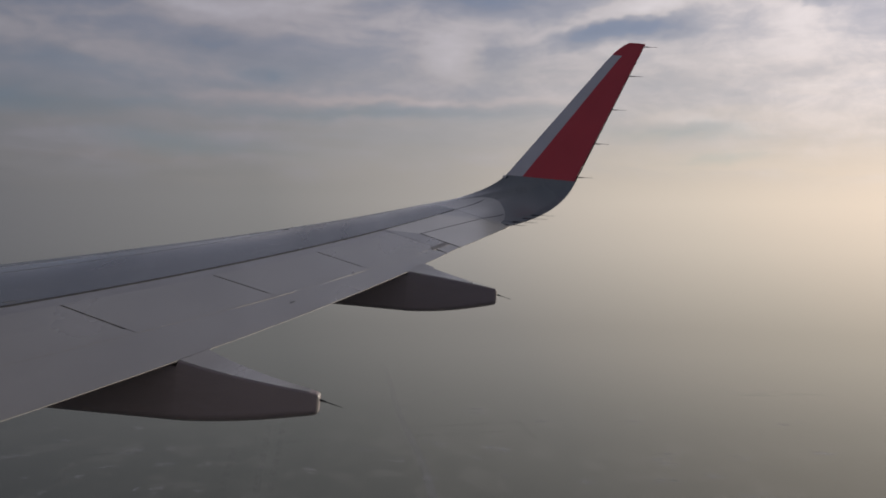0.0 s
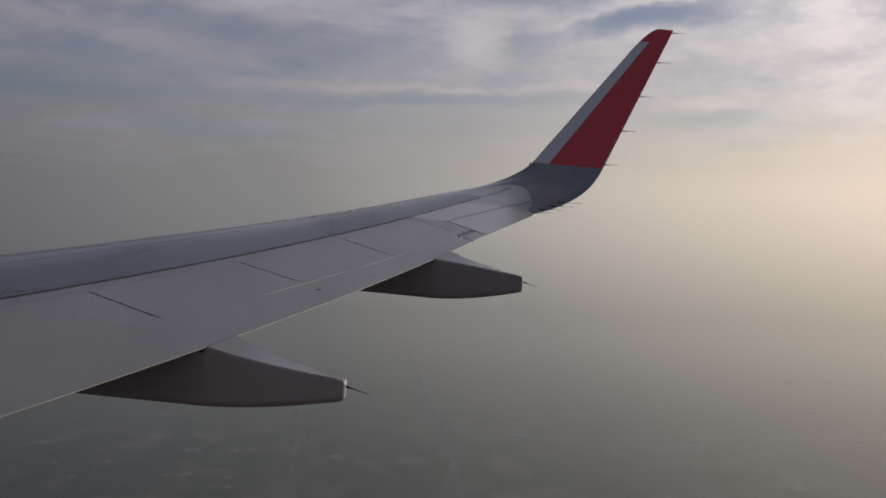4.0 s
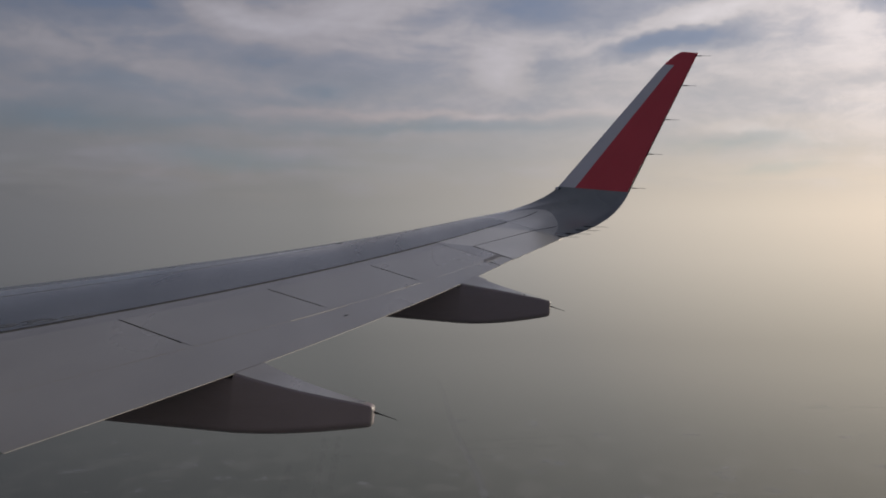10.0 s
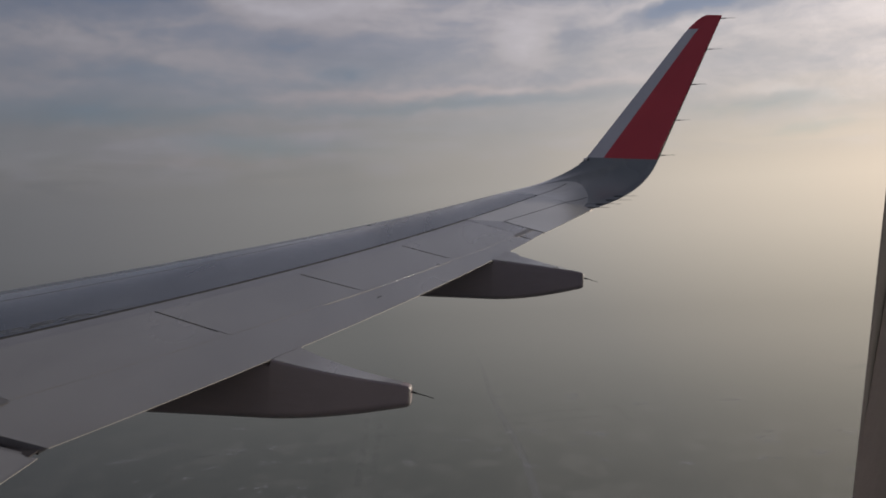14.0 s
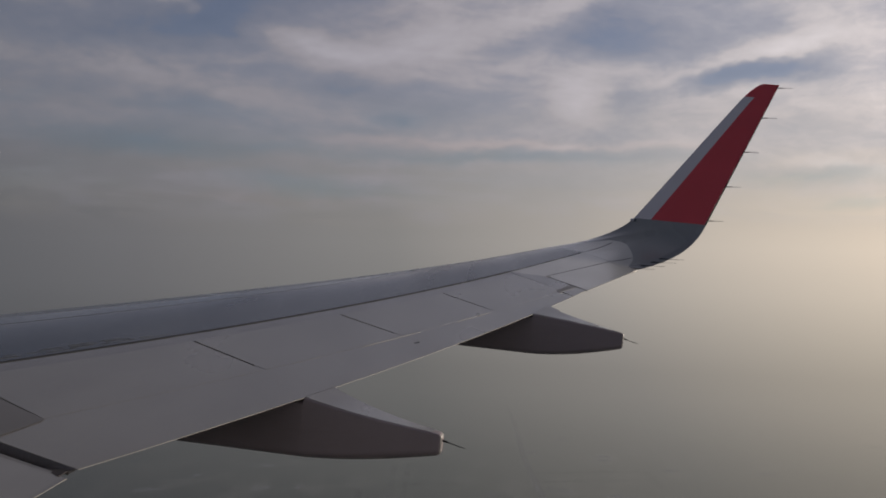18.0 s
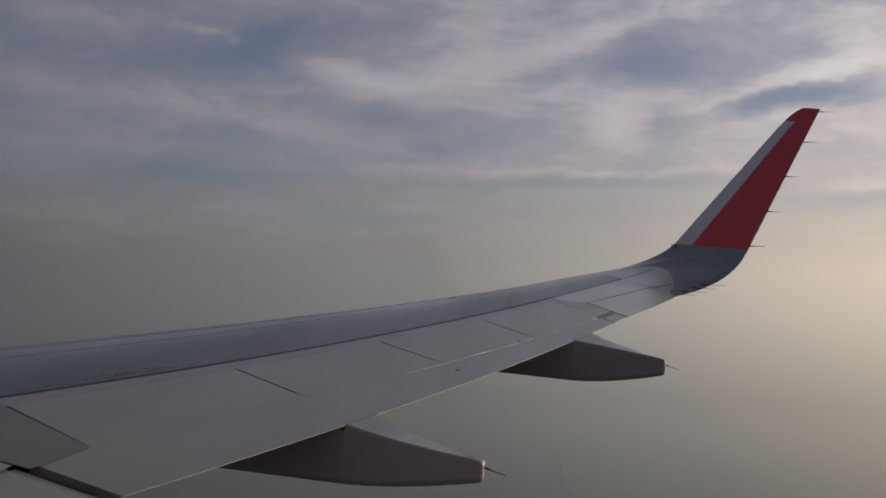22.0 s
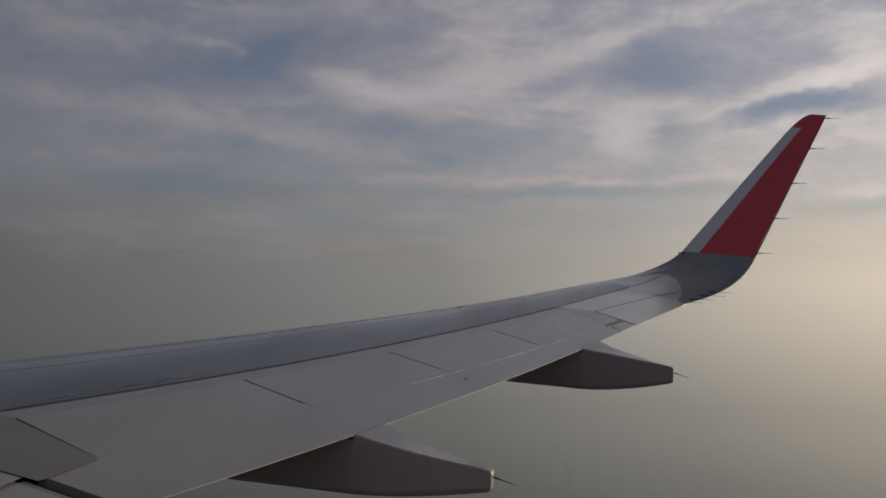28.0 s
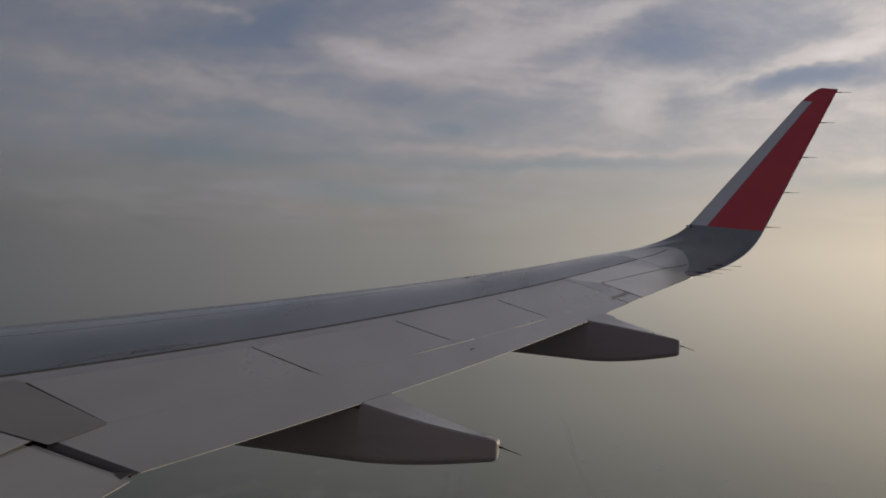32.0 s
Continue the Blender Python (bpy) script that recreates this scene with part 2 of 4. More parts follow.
# ---------------------------------------------------------------- materials
def material(name, base, rough=0.5, metal=0.0, grime=0.12, scale=1.5, stretch=(1, 1, 1), bump=0.0, second=None, spec=0.5, grain=0.35, coat=0.0, dull=0.05):
    """Painted or bare surface: base colour varied by a broad stain and a fine grain, in metres of the thing itself."""
    m = bpy.data.materials.new(name)
    m.use_nodes = True
    nt = m.node_tree
    N, L = nt.nodes.new, nt.links.new
    b = nt.nodes["Principled BSDF"]
    b.inputs["Metallic"].default_value = metal
    b.inputs["Specular IOR Level"].default_value = spec
    b.inputs["Coat Weight"].default_value, b.inputs["Coat Roughness"].default_value = coat, 0.16
    tc = N("ShaderNodeTexCoord")
    mp = N("ShaderNodeMapping")
    mp.inputs["Scale"].default_value = stretch
    L(tc.outputs["Object"], mp.inputs[0])
    big, small = N("ShaderNodeTexNoise"), N("ShaderNodeTexNoise")
    for n, s, d in ((big, scale, 5), (small, scale * 14, 4)):
        n.inputs["Scale"].default_value, n.inputs["Detail"].default_value = s, d
        L(mp.outputs[0], n.inputs[0])
    both = N("ShaderNodeMath")
    both.operation = "MULTIPLY_ADD"
    L(small.outputs[0], both.inputs[0])
    both.inputs[1].default_value = grain
    L(big.outputs[0], both.inputs[2])
    cr = N("ShaderNodeValToRGB")
    lo = second or tuple(c * (1 - 2 * grime) for c in base)
    cr.color_ramp.elements[0].position, cr.color_ramp.elements[0].color = 0.28 + grain * 0.5, (*lo, 1)
    cr.color_ramp.elements[1].position, cr.color_ramp.elements[1].color = 0.68 + grain * 0.5, (*base, 1)
    L(both.outputs[0], cr.inputs[0])
    L(cr.outputs[0], b.inputs["Base Color"])
    rr = N("ShaderNodeMapRange")
    rr.inputs[1].default_value, rr.inputs[2].default_value = 0.3, 0.9
    rr.inputs[3].default_value, rr.inputs[4].default_value = min(1, rough + dull), max(0.02, rough - 0.04)
    L(big.outputs[0], rr.inputs[0])
    L(rr.outputs[0], b.inputs["Roughness"])
    if bump:
        bp = N("ShaderNodeBump")
        bp.inputs["Strength"].default_value, bp.inputs["Distance"].default_value = bump, 0.01
        L(small.outputs[0], bp.inputs["Height"])
        L(bp.outputs[0], b.inputs["Normal"])
    return m


# PAINT is darkened and mottled blue to carry the sky mirrored in grey skin
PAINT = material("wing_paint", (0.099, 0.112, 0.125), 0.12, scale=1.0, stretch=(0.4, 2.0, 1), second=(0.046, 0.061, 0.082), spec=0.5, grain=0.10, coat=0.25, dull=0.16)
PANEL = material("panel_paint", (0.278, 0.267, 0.244), 0.27, grime=0.11, scale=0.9, stretch=(0.6, 2.0, 1), coat=0.6)
# cooler and darker than PANEL: the hinge cover's bluish sheen put into colour
COVER = material("hinge_cover_paint", (0.248, 0.242, 0.238), 0.27, grime=0.14, scale=1.6, stretch=(0.5, 2, 1), coat=0.6)
KINK = material("kink_panel_paint", (0.186, 0.181, 0.180), 0.50, grime=0.08, scale=1.4)
AILERON = material("aileron_paint", (0.565, 0.555, 0.52), 0.30, grime=0.06, scale=1.2, coat=0.6)
# lighter copy of AILERON: brightness of the lit tip put into its colour
TIP = material("tip_skin_lit_paint", (0.66, 0.648, 0.615), 0.30, grime=0.05, scale=1.2, coat=0.6)
FAIRING = material("fairing_paint", (0.304, 0.252, 0.255), 0.48, grime=0.12, scale=1.6, stretch=(1, 0.4, 1.5))
SHARK = material("sharklet_grey_paint", (0.315, 0.322, 0.322), 0.26, grime=0.06, scale=1.3, coat=0.6)
STRIP = material("leading_edge_paint", (0.84, 0.80, 0.82), 0.35, grime=0.05, scale=2, coat=0.6)
RED = material("sharklet_red_paint", (0.82, 0.092, 0.112), 0.42, grime=0.06, scale=1.5)
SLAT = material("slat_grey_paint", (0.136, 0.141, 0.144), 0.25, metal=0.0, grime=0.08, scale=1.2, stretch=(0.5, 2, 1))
SEAL = material("dark_sealant", (0.035, 0.036, 0.040), 0.8, grime=0.2, scale=6)
EDGE = material("bare_edge_highlight", (0.30, 0.29, 0.275), 0.5, metal=0.2, grime=0.1, scale=5)
RUBBER = material("wick_black", (0.03, 0.03, 0.03), 0.6, grime=0.2, scale=20)
GLINT = material("lip_highlight_paint", (0.38, 0.37, 0.36), 0.6, grime=0.2, scale=9)
STENCIL = material("stencil_grey_paint", (0.072, 0.083, 0.100), 0.6, grime=0.3, scale=12)
LINING = material("cabin_lining_plastic", (0.62, 0.60, 0.58), 0.6, grime=0.05, scale=8, bump=0.05)
BEZEL = material("window_bezel_plastic", (0.46, 0.41, 0.395), 0.7, grime=0.1, scale=20, bump=0.05)
CARPET = material("cabin_carpet", (0.06, 0.07, 0.10), 0.95, grime=0.25, scale=30, bump=0.4)
RIB = material("flap_end_shade", (0.115, 0.108, 0.108), 0.7, spec=0.3, grime=0.15, scale=5)
HATCH = material("hatch_grey_paint", (0.245, 0.237, 0.230), 0.45, grime=0.12, scale=4)
SLOT = material("slot_shade_grey", (0.085, 0.075, 0.074), 0.85, spec=0.2, grime=0.2, scale=6)


# ---------------------------------------------------------------- mesh helpers
def obj(name, bm, mat, smooth=True, crease=35):
    bmesh.ops.recalc_face_normals(bm, faces=bm.faces[:])
    me = bpy.data.meshes.new(name)
    if smooth:
        for f in bm.faces:
            f.smooth = True
    bm.to_mesh(me)
    bm.free()
    me.materials.append(mat)
    if smooth:
        me.set_sharp_from_angle(angle=radians(crease))
    return new(name, me)


def part(name, bm, mat, parent, label="", smooth=True, crease=35):
    ob = obj(name, bm, mat, smooth, crease)
    ob.parent = parent
    if label:
        ob["label"] = label
    return ob


def loft(rings, closed=True, caps=True):
    """A skin over rings of points, all of one length."""
    bm = bmesh.new()
    vs = [[bm.verts.new(p) for p in r] for r in rings]
    n = len(rings[0])
    for a, b in zip(vs, vs[1:]):
        for i in range(n if closed else n - 1):
            j = (i + 1) % n
            bm.faces.new((a[i], a[j], b[j], b[i]))
    if caps and closed:
        bm.faces.new(vs[0])
        bm.faces.new(vs[-1][::-1])
    return bm


# ---------------------------------------------------------------- the wing's form
def te(s):
    """Trailing edge: square to the fuselage as far as the kink, swept beyond it."""
    return -6.197 - 0.3005 * max(s - 6.4, 0)


def le(s):
    return -0.30 - 0.498 * (s - 2)


def base(s):
    """Height of the trailing edge: dihedral and the bend of flight."""
    return 0.0808 * (s - 2) + 0.967 * ((s - 2) / 14.3) ** 2


def hinge(s):
    """Distance from the trailing edge to the rear spar's joint."""
    return 1.27 - 0.0705 * (max(s, 6.4) - 8.25)


def droop(s, d):
    """The trailing edge hangs a little towards the tip."""
    k = min(max(s - 13.9, 0) / 2.1, 1)
    return 0.058 * (0.75 * k + 0.25 * k * k) * max(0, 1 - max(d, 0) / 0.75)


def upper(s, y):
    """Height of the upper surface."""
    c, d = le(s) - te(s), y - te(s)
    e = max(d - hinge(s) - 0.05 * c, 0)
    z = base(s) - droop(s, d) + 0.1307 * d - float(np.interp(s, (7.5, 9.5, 11.5, 13.5, 16), (0.443, 0.448, 0.483, 0.582, 0.765))) * e * e / c
    n = max(d / c - 0.90, 0) / 0.10                    # rounded nose
    return z - 0.035 * c * (1 - math.sqrt(max(1 - n * n, 0)))


def lower(s, y):
    c, d = le(s) - te(s), y - te(s)
    u = d / c
    return base(s) - droop(s, d) - 0.012 + 0.02 * d - 0.16 * c * u * (1 - u) * (0.4 + u) * 0.75 - 0.004


wing = tagged(new("airplane_wing"), "light grey airliner wing with upturned red sharklet, seen in flight", "aircraft wing")
wing.matrix_world = ATT


def wing_box():
    rings = []
    for k in range(60):
        s = 1.75 + (15.99 - 1.75) * k / 59
        c, yt, yh = le(s) - te(s), te(s), te(s) + hinge(s)
        ring = []
        for i in range(7):                              # recessed floor under the hinged panels
            y = yt + 0.05 + (yh - 0.004 - yt - 0.05) * i / 6
            ring.append((s, y, max(upper(s, y) - 0.05, lower(s, y) + 0.01)))
        for i in range(28):
            u = (i / 27) ** 0.8
            y = yh + (le(s) - yh) * (1 - (1 - u) ** 1.6)
            ring.append((s, y, upper(s, y)))
        zn, zl = upper(s, le(s)), lower(s, le(s))
        ring.append((s, le(s) + 0.008 * c, (zn + zl) / 2 - 0.01))
        for i in range(14):
            y = le(s) + (yt + 0.05 - le(s)) * (i / 13)
            ring.append((s, y, min(lower(s, y), upper(s, y) - 0.012)))
        rings.append(ring)
    return loft(rings)


def slab(quad, lift=0.0, thick=0.02, nx=10, ny=6, surf=upper, round_edge=0.006, taper=0.0):
    """A panel that follows the wing's surface between four corners (s, y): front inner, front outer, back outer, back inner."""
    a, b, c, d = [Vector(p) for p in quad]
    bm = bmesh.new()

    def at(i, j):
        u, v = i / nx, j / ny
        return (a.lerp(b, u)).lerp(d.lerp(c, u), v)

    top, bot = {}, {}
    for i in range(nx + 1):
        for j in range(ny + 1):
            p = at(i, j)
            e = round_edge if i in (0, nx) or j in (0, ny) else 0
            z = surf(p.x, p.y) + lift
            top[i, j] = bm.verts.new((p.x, p.y, z - e * 0.5))
            bot[i, j] = bm.verts.new((p.x, p.y, z - thick * (1 - taper * j / ny)))
    for i in range(nx):
        for j in range(ny):
            bm.faces.new((top[i, j], top[i + 1, j], top[i + 1, j + 1], top[i, j + 1]))
            bm.faces.new((bot[i, j], bot[i, j + 1], bot[i + 1, j + 1], bot[i + 1, j]))
    rim = [(i, 0) for i in range(nx)] + [(nx, j) for j in range(ny)] + [(i, ny) for i in range(nx, 0, -1)] + [(0, j) for j in range(ny, 0, -1)]
    for p, q in zip(rim, rim[1:] + rim[:1]):
        bm.faces.new((top[q], top[p], bot[p], bot[q]))
    return bm


part("wing_box", wing_box(), PAINT, wing, "smooth upper skin, reflected sky put into its dark blue-grey mottling")

def on(s, line):
    return (s, line(s))


GAP = 0.011
ail_hinge = lambda s: te(s) + 0.53 - 0.098 * (s - 14.11)
seal_a, seal_b = (lambda s: te(s) + hinge(s) + 0.007), (lambda s: te(s) + hinge(s) - 0.0145)
part("rubber_seal", slab((on(6.4, seal_a), on(13.9, seal_a), on(13.9, seal_b), on(6.4, seal_b)), 0.0008, 0.02, 50, 1, round_edge=0.001), SEAL, wing, "dark rubber seal along the rear spar")
part("rubber_seal", slab(((1.95, te(2) + hinge(2) + 0.012), (6.39, te(2) + hinge(2) + 0.012), (6.39, te(2) + hinge(2) - 0.018), (1.95, te(2) + hinge(2) - 0.018)), 0.003, 0.02, 20, 1, round_edge=0.002), SEAL, wing, "dark rubber seal along the rear spar")
seal_c, seal_d = (lambda s: te(s) + hinge(s) + 0.004), (lambda s: te(s) + hinge(s) - 0.007)
part("rubber_seal", slab((on(13.92, seal_c), on(15.97, seal_c), on(15.97, seal_d), on(13.92, seal_d)), 0.0008, 0.02, 12, 1, round_edge=0.001), SEAL, wing, "dark rubber seal along the rear spar")
hs_a, hs_b = (lambda s: ail_hinge(s) + 0.007), (lambda s: ail_hinge(s) - 0.006)
part("hinge_seal", slab((on(14.12, hs_a), on(15.95, hs_a), on(15.95, hs_b), on(14.12, hs_b)), -0.0004, 0.02, 12, 1, round_edge=0.0), SEAL, wing)

# spoilers: four alike, edges square to the spar, so their back corners lie inboard of the front ones


def sp_front(s):
    return te(s) + hinge(s) - 0.14


def sp_back(s):
    return te(s) + 0.55 - 0.0551 * (s - 6.85)


F = [7.09, 8.80, 10.47, 12.14, 13.818]
B = [6.85, 8.58, 10.29, 11.94, 13.605]
hinge_line = lambda s: te(s) + hinge(s) - 0.015
part("hinge_cover", slab((on(6.42, hinge_line), on(13.866, hinge_line), (13.812, sp_front(13.812) + 0.002), (6.46, sp_front(6.46) + 0.002)), 0, 0.03, 24, 2), COVER, wing)
for k in range(4):
    sp = part("spoiler", slab((on(F[k] + GAP, sp_front), on(F[k + 1] - GAP, sp_front), on(B[k + 1] - GAP, sp_back), on(B[k] + GAP, sp_back)), 0.0, 0.022, 12, 6, upper, 0.0005, 0.96), PANEL, wing)
    # light strip painted as the highlight along the back edge, either side of the gap
    if k in (1, 2):
        wide = 0.007 if k == 1 else 0.0035
        lip, lip2 = (lambda s: sp_back(s) - 0.001), (lambda s: sp_back(s) - 0.001 - wide)
        a, b = (B[2] - 0.60, B[2] + 0.24) if k == 1 else (B[3] - 0.75, B[3] - 0.10)
        part("highlight_lip", slab((on(a, lip), on(b, lip), on(b, lip2), on(a, lip2)), 0.0022, 0.006, 24, 1, round_edge=0.0006), GLINT, sp, "thin light strip painted as the highlight on the back edge")

# flaps, with a bare trailing edge whose colour carries the low sun's bright rim
flap_front = lambda s: sp_back(s) + 0.10
flap_back = lambda s: te(s) + 0.006


def flap_surface(s, y):
    return upper(s, y) - 0.001 * min(1, max(0, (y - te(s)) / 0.3))


outer_flap = part("outer_flap", slab((on(6.50, flap_front), on(13.52, flap_front), on(13.42, flap_back), on(6.40, flap_back)), -0.0006, 0.018, 40, 6, flap_surface, 0.003, 0.7), PANEL, wing)
for a, b in ((6.40, 8.25), (8.60, 12.22), (12.70, 13.42)):
    part("trailing_edge_strip", slab(((a, te(a) + 0.005), (b, te(b) + 0.005), (b, te(b) - 0.001), (a, te(a) - 0.001)), -0.001, 0.005, 16, 1, round_edge=0.001), EDGE, outer_flap, "bare metal trailing edge, the low sun's rim put into its colour")


def flap_end(s, y):
    """The flap's inner end rolls over and down into the slot."""
    k = min(max(6.50 + (y + 5.70) * 0.206 - s, 0) / 0.042, 0.999)
    return flap_surface(s, y) - 0.042 * (1 - math.sqrt(1 - k * k))



# dark colour here stands for the shade on the rolled-over end
part("end_rib", slab(((6.458, -5.70), (6.497, -5.70), (6.398, -6.185), (6.372, -6.165)), -0.003, 0.012, 8, 6, flap_end, 0.0), RIB, outer_flap, "rounded inner end of the flap, shade put into its dark colour")
# added backing plate: its near-black colour gives the slot's shade and hides the sky
slot_base = lambda s, y: max(upper(s, y) - 0.05, lower(s, y) + 0.01)
part("slot_shade_plate", slab(((6.30, -5.55), (6.52, -5.55), (6.412, -6.165), (6.28, -6.165)), 0.003, 0.006, 3, 10, slot_base, 0.0), SLOT, outer_flap, "dark plate added for the shade in the slot between the flaps")
part("end_seal", slab(((6.349, -5.66), (6.402, -5.66), (6.333, -6.13), (6.294, -6.11)), -0.015, 0.012, 3, 6, flap_surface, 0.004), KINK, outer_flap, "grey seal strip in the slot")

for ds, dy, w in ((0.0, 0.0, 0.05), (0.045, 0.012, 0.03)):
    part("drain_mark", slab(((10.165 + ds, -7.118 - dy), (10.165 + ds + w, -7.128 - dy), (10.165 + ds + w, -7.140 - dy), (10.165 + ds, -7.132 - dy)), 0.001, 0.003, 2, 1, flap_surface, 0.0), SEAL, outer_flap, "small dark drain mark")

inner_flap = part("inner_flap", slab(((1.95, -5.50), (6.37, -5.50), (6.285, -6.195), (1.95, -6.195)), -0.010, 0.02, 24, 6, flap_surface, 0.003, 0.7), PANEL, wing)
part("trailing_edge_strip", slab(((1.95, -6.196), (6.285, -6.196), (6.283, -6.203), (1.95, -6.203)), -0.009, 0.005, 24, 1, round_edge=0.001), EDGE, inner_flap, "bare metal trailing edge, the low sun's rim put into its colour")
part("spoiler", slab(((3.2, -4.98), (6.38, -5.02), (6.385, -5.655), (3.2, -5.65)), 0.001, 0.020, 14, 6, upper, 0.001, 0.92), PANEL, wing, "inboard spoiler panel")
part("hinge_cover", slab(((1.95, -4.81), (6.41, -4.81), (6.41, -4.978), (1.95, -4.978)), 0, 0.03, 14, 2), PANEL, wing)
part("kink_panel", slab(((6.41, -4.985), (7.095, -5.135), (6.843, -5.80), (6.40, -5.735)), 0.004, 0.02, 8, 8, upper, 0.003, 0.9), KINK, wing, "darker grey fixed panel with rounded corner")

# slats along the crest, and rows of worn stencil marks beside the spar joint
slat = lambda s: te(s) + 2.20 - 0.128 * (s - 8.46)
slat_nose = lambda s: le(s) - 0.006 * (le(s) - te(s))
cuts = [5.3, 7.90, 10.53, 13.15, 15.80]
for a, b in zip(cuts, cuts[1:]):
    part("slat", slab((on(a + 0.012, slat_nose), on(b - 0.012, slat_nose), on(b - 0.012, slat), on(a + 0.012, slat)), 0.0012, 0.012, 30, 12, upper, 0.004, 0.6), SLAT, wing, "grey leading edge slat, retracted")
slat_a, slat_b = (lambda s: slat(s) - 0.001), (lambda s: slat(s) - 0.008)
part("slat_joint", slab((on(5.3, slat_a), on(15.80, slat_a), on(15.80, slat_b), on(5.3, slat_b)), 0.0006, 0.01, 60, 1, round_edge=0.0), STENCIL, wing, "thin dark joint behind the slats")
for a in cuts[3:4]:
    part("slat_gap", slab(((a - 0.02, slat(a) + 0.045), (a + 0.02, slat(a) + 0.035), (a + 0.02, slat(a) - 0.005), (a - 0.02, slat(a) + 0.005)), 0.004, 0.008, 2, 2, round_edge=0.002), SEAL, wing, "dark notch where two slats meet")
rnd = random.Random(5)
for row, far in enumerate((0.032, 0.050, 0.068, 0.092)):
    s0 = 7.45 + 0.07 * row + rnd.uniform(0, 0.06)
    while s0 < 8.70 - 0.08 * row:
        w, h = rnd.uniform(0.04, 0.22), rnd.uniform(0.003, 0.012)
        y1 = te(s0) + hinge(s0) + far + rnd.uniform(-0.007, 0.007)
        if rnd.random() < 0.78:
            part("stencil_mark", slab(((s0, y1 + h), (s0 + w, y1 - w * 0.37 + h * rnd.uniform(0.5, 1)), (s0 + w, y1 - w * 0.37), (s0, y1)), 0.0012, 0.003, 2, 1, round_edge=0), STENCIL, wing)
        s0 += w + rnd.uniform(0.01, 0.06)

# outer wing: fixed strip, aileron, and the recess between flap and aileron
part("aft_panel", slab((on(13.87, hinge_line), on(15.985, hinge_line), (15.985, ail_hinge(15.985) + 0.0075), (14.10, ail_hinge(14.10) + 0.0075)), 0, 0.03, 16, 5, upper, 0.0006), AILERON, wing)
part("fixed_panel", slab(((13.868, hinge_line(13.868)), (14.098, ail_hinge(14.098) + 0.016), (13.985, te(13.985) + 0.262), (13.600, sp_back(13.600))), 0, 0.02, 6, 8, upper, 0.0008, 0.8), COVER, wing)
part("tip_panel", slab(((15.942, ail_hinge(15.942) - 0.012), (15.99, ail_hinge(15.99) - 0.012), (15.99, te(15.99)), (15.795, te(15.795))), 0, 0.02, 3, 6, upper, 0.0006), AILERON, wing)
aileron = part("aileron", slab(((14.125, ail_hinge(14.125) - 0.0065), (15.94, ail_hinge(15.94) - 0.0065), (15.785, te(15.785)), (13.885, te(13.885))), 0, 0.02, 18, 6, upper, 0.0008, 0.7), AILERON, wing, "pale grey aileron in line with the wing")
part("trailing_edge_strip", slab(((13.885, te(13.885) - 0.001), (15.785, te(15.785) - 0.001), (15.785, te(15.785) - 0.010), (13.885, te(13.885) - 0.010)), -0.001, 0.005, 18, 1, round_edge=0.001), EDGE, aileron)
part("end_gap", slab(((14.092, ail_hinge(14.092) - 0.004), (14.124, ail_hinge(14.124) - 0.004), (13.884, te(13.884) + 0.004), (13.860, te(13.860) + 0.004)), 0.0006, 0.012, 2, 8, round_edge=0.0), SEAL, wing, "dark gap at the aileron's inner end")
part("shroud", slab(((13.60, te(13.6) + 0.30), (13.983, te(13.983) + 0.258), (13.868, te(13.868) + 0.004), (13.43, te(13.43) + 0.004)), -0.001, 0.02, 5, 5, upper, 0.0008, 0.7), PANEL, wing)
part("recess", slab(((13.50, te(13.5) + 0.22), (13.94, te(13.94) + 0.20), (13.90, te(13.9) + 0.13), (13.42, te(13.42) + 0.15)), 0.0006, 0.006, 4, 2, round_edge=0.0006), HATCH, wing, "dark recess between flap and aileron")


# ---------------------------------------------------------------- sharklet
def cant(h):
    return 16.95 + 0.2126 * h


Z0 = base(16.3)
H0, HH = 0.632, 2.112                                # foot and height of the upright blade


def sh_le(h):
    y = -9.048 - 0.72 * (h - 0.66)
    if h > 2.45:                                        # the rounded tip
        k = min((h - 2.45) / 0.294, 1)
        y -= 0.01 * k + 0.11 * (1 - math.sqrt(max(0, 1 - k ** 2.2)))
    return y


def sh_te(h):
    return -10.02 - 0.41 * (h - 0.66)


def foil(u):
    """Half thickness along the chord."""
    return 0.30 * (math.sqrt(max(u, 0)) - 0.25 * u - 0.75 * u * u) * 0.5


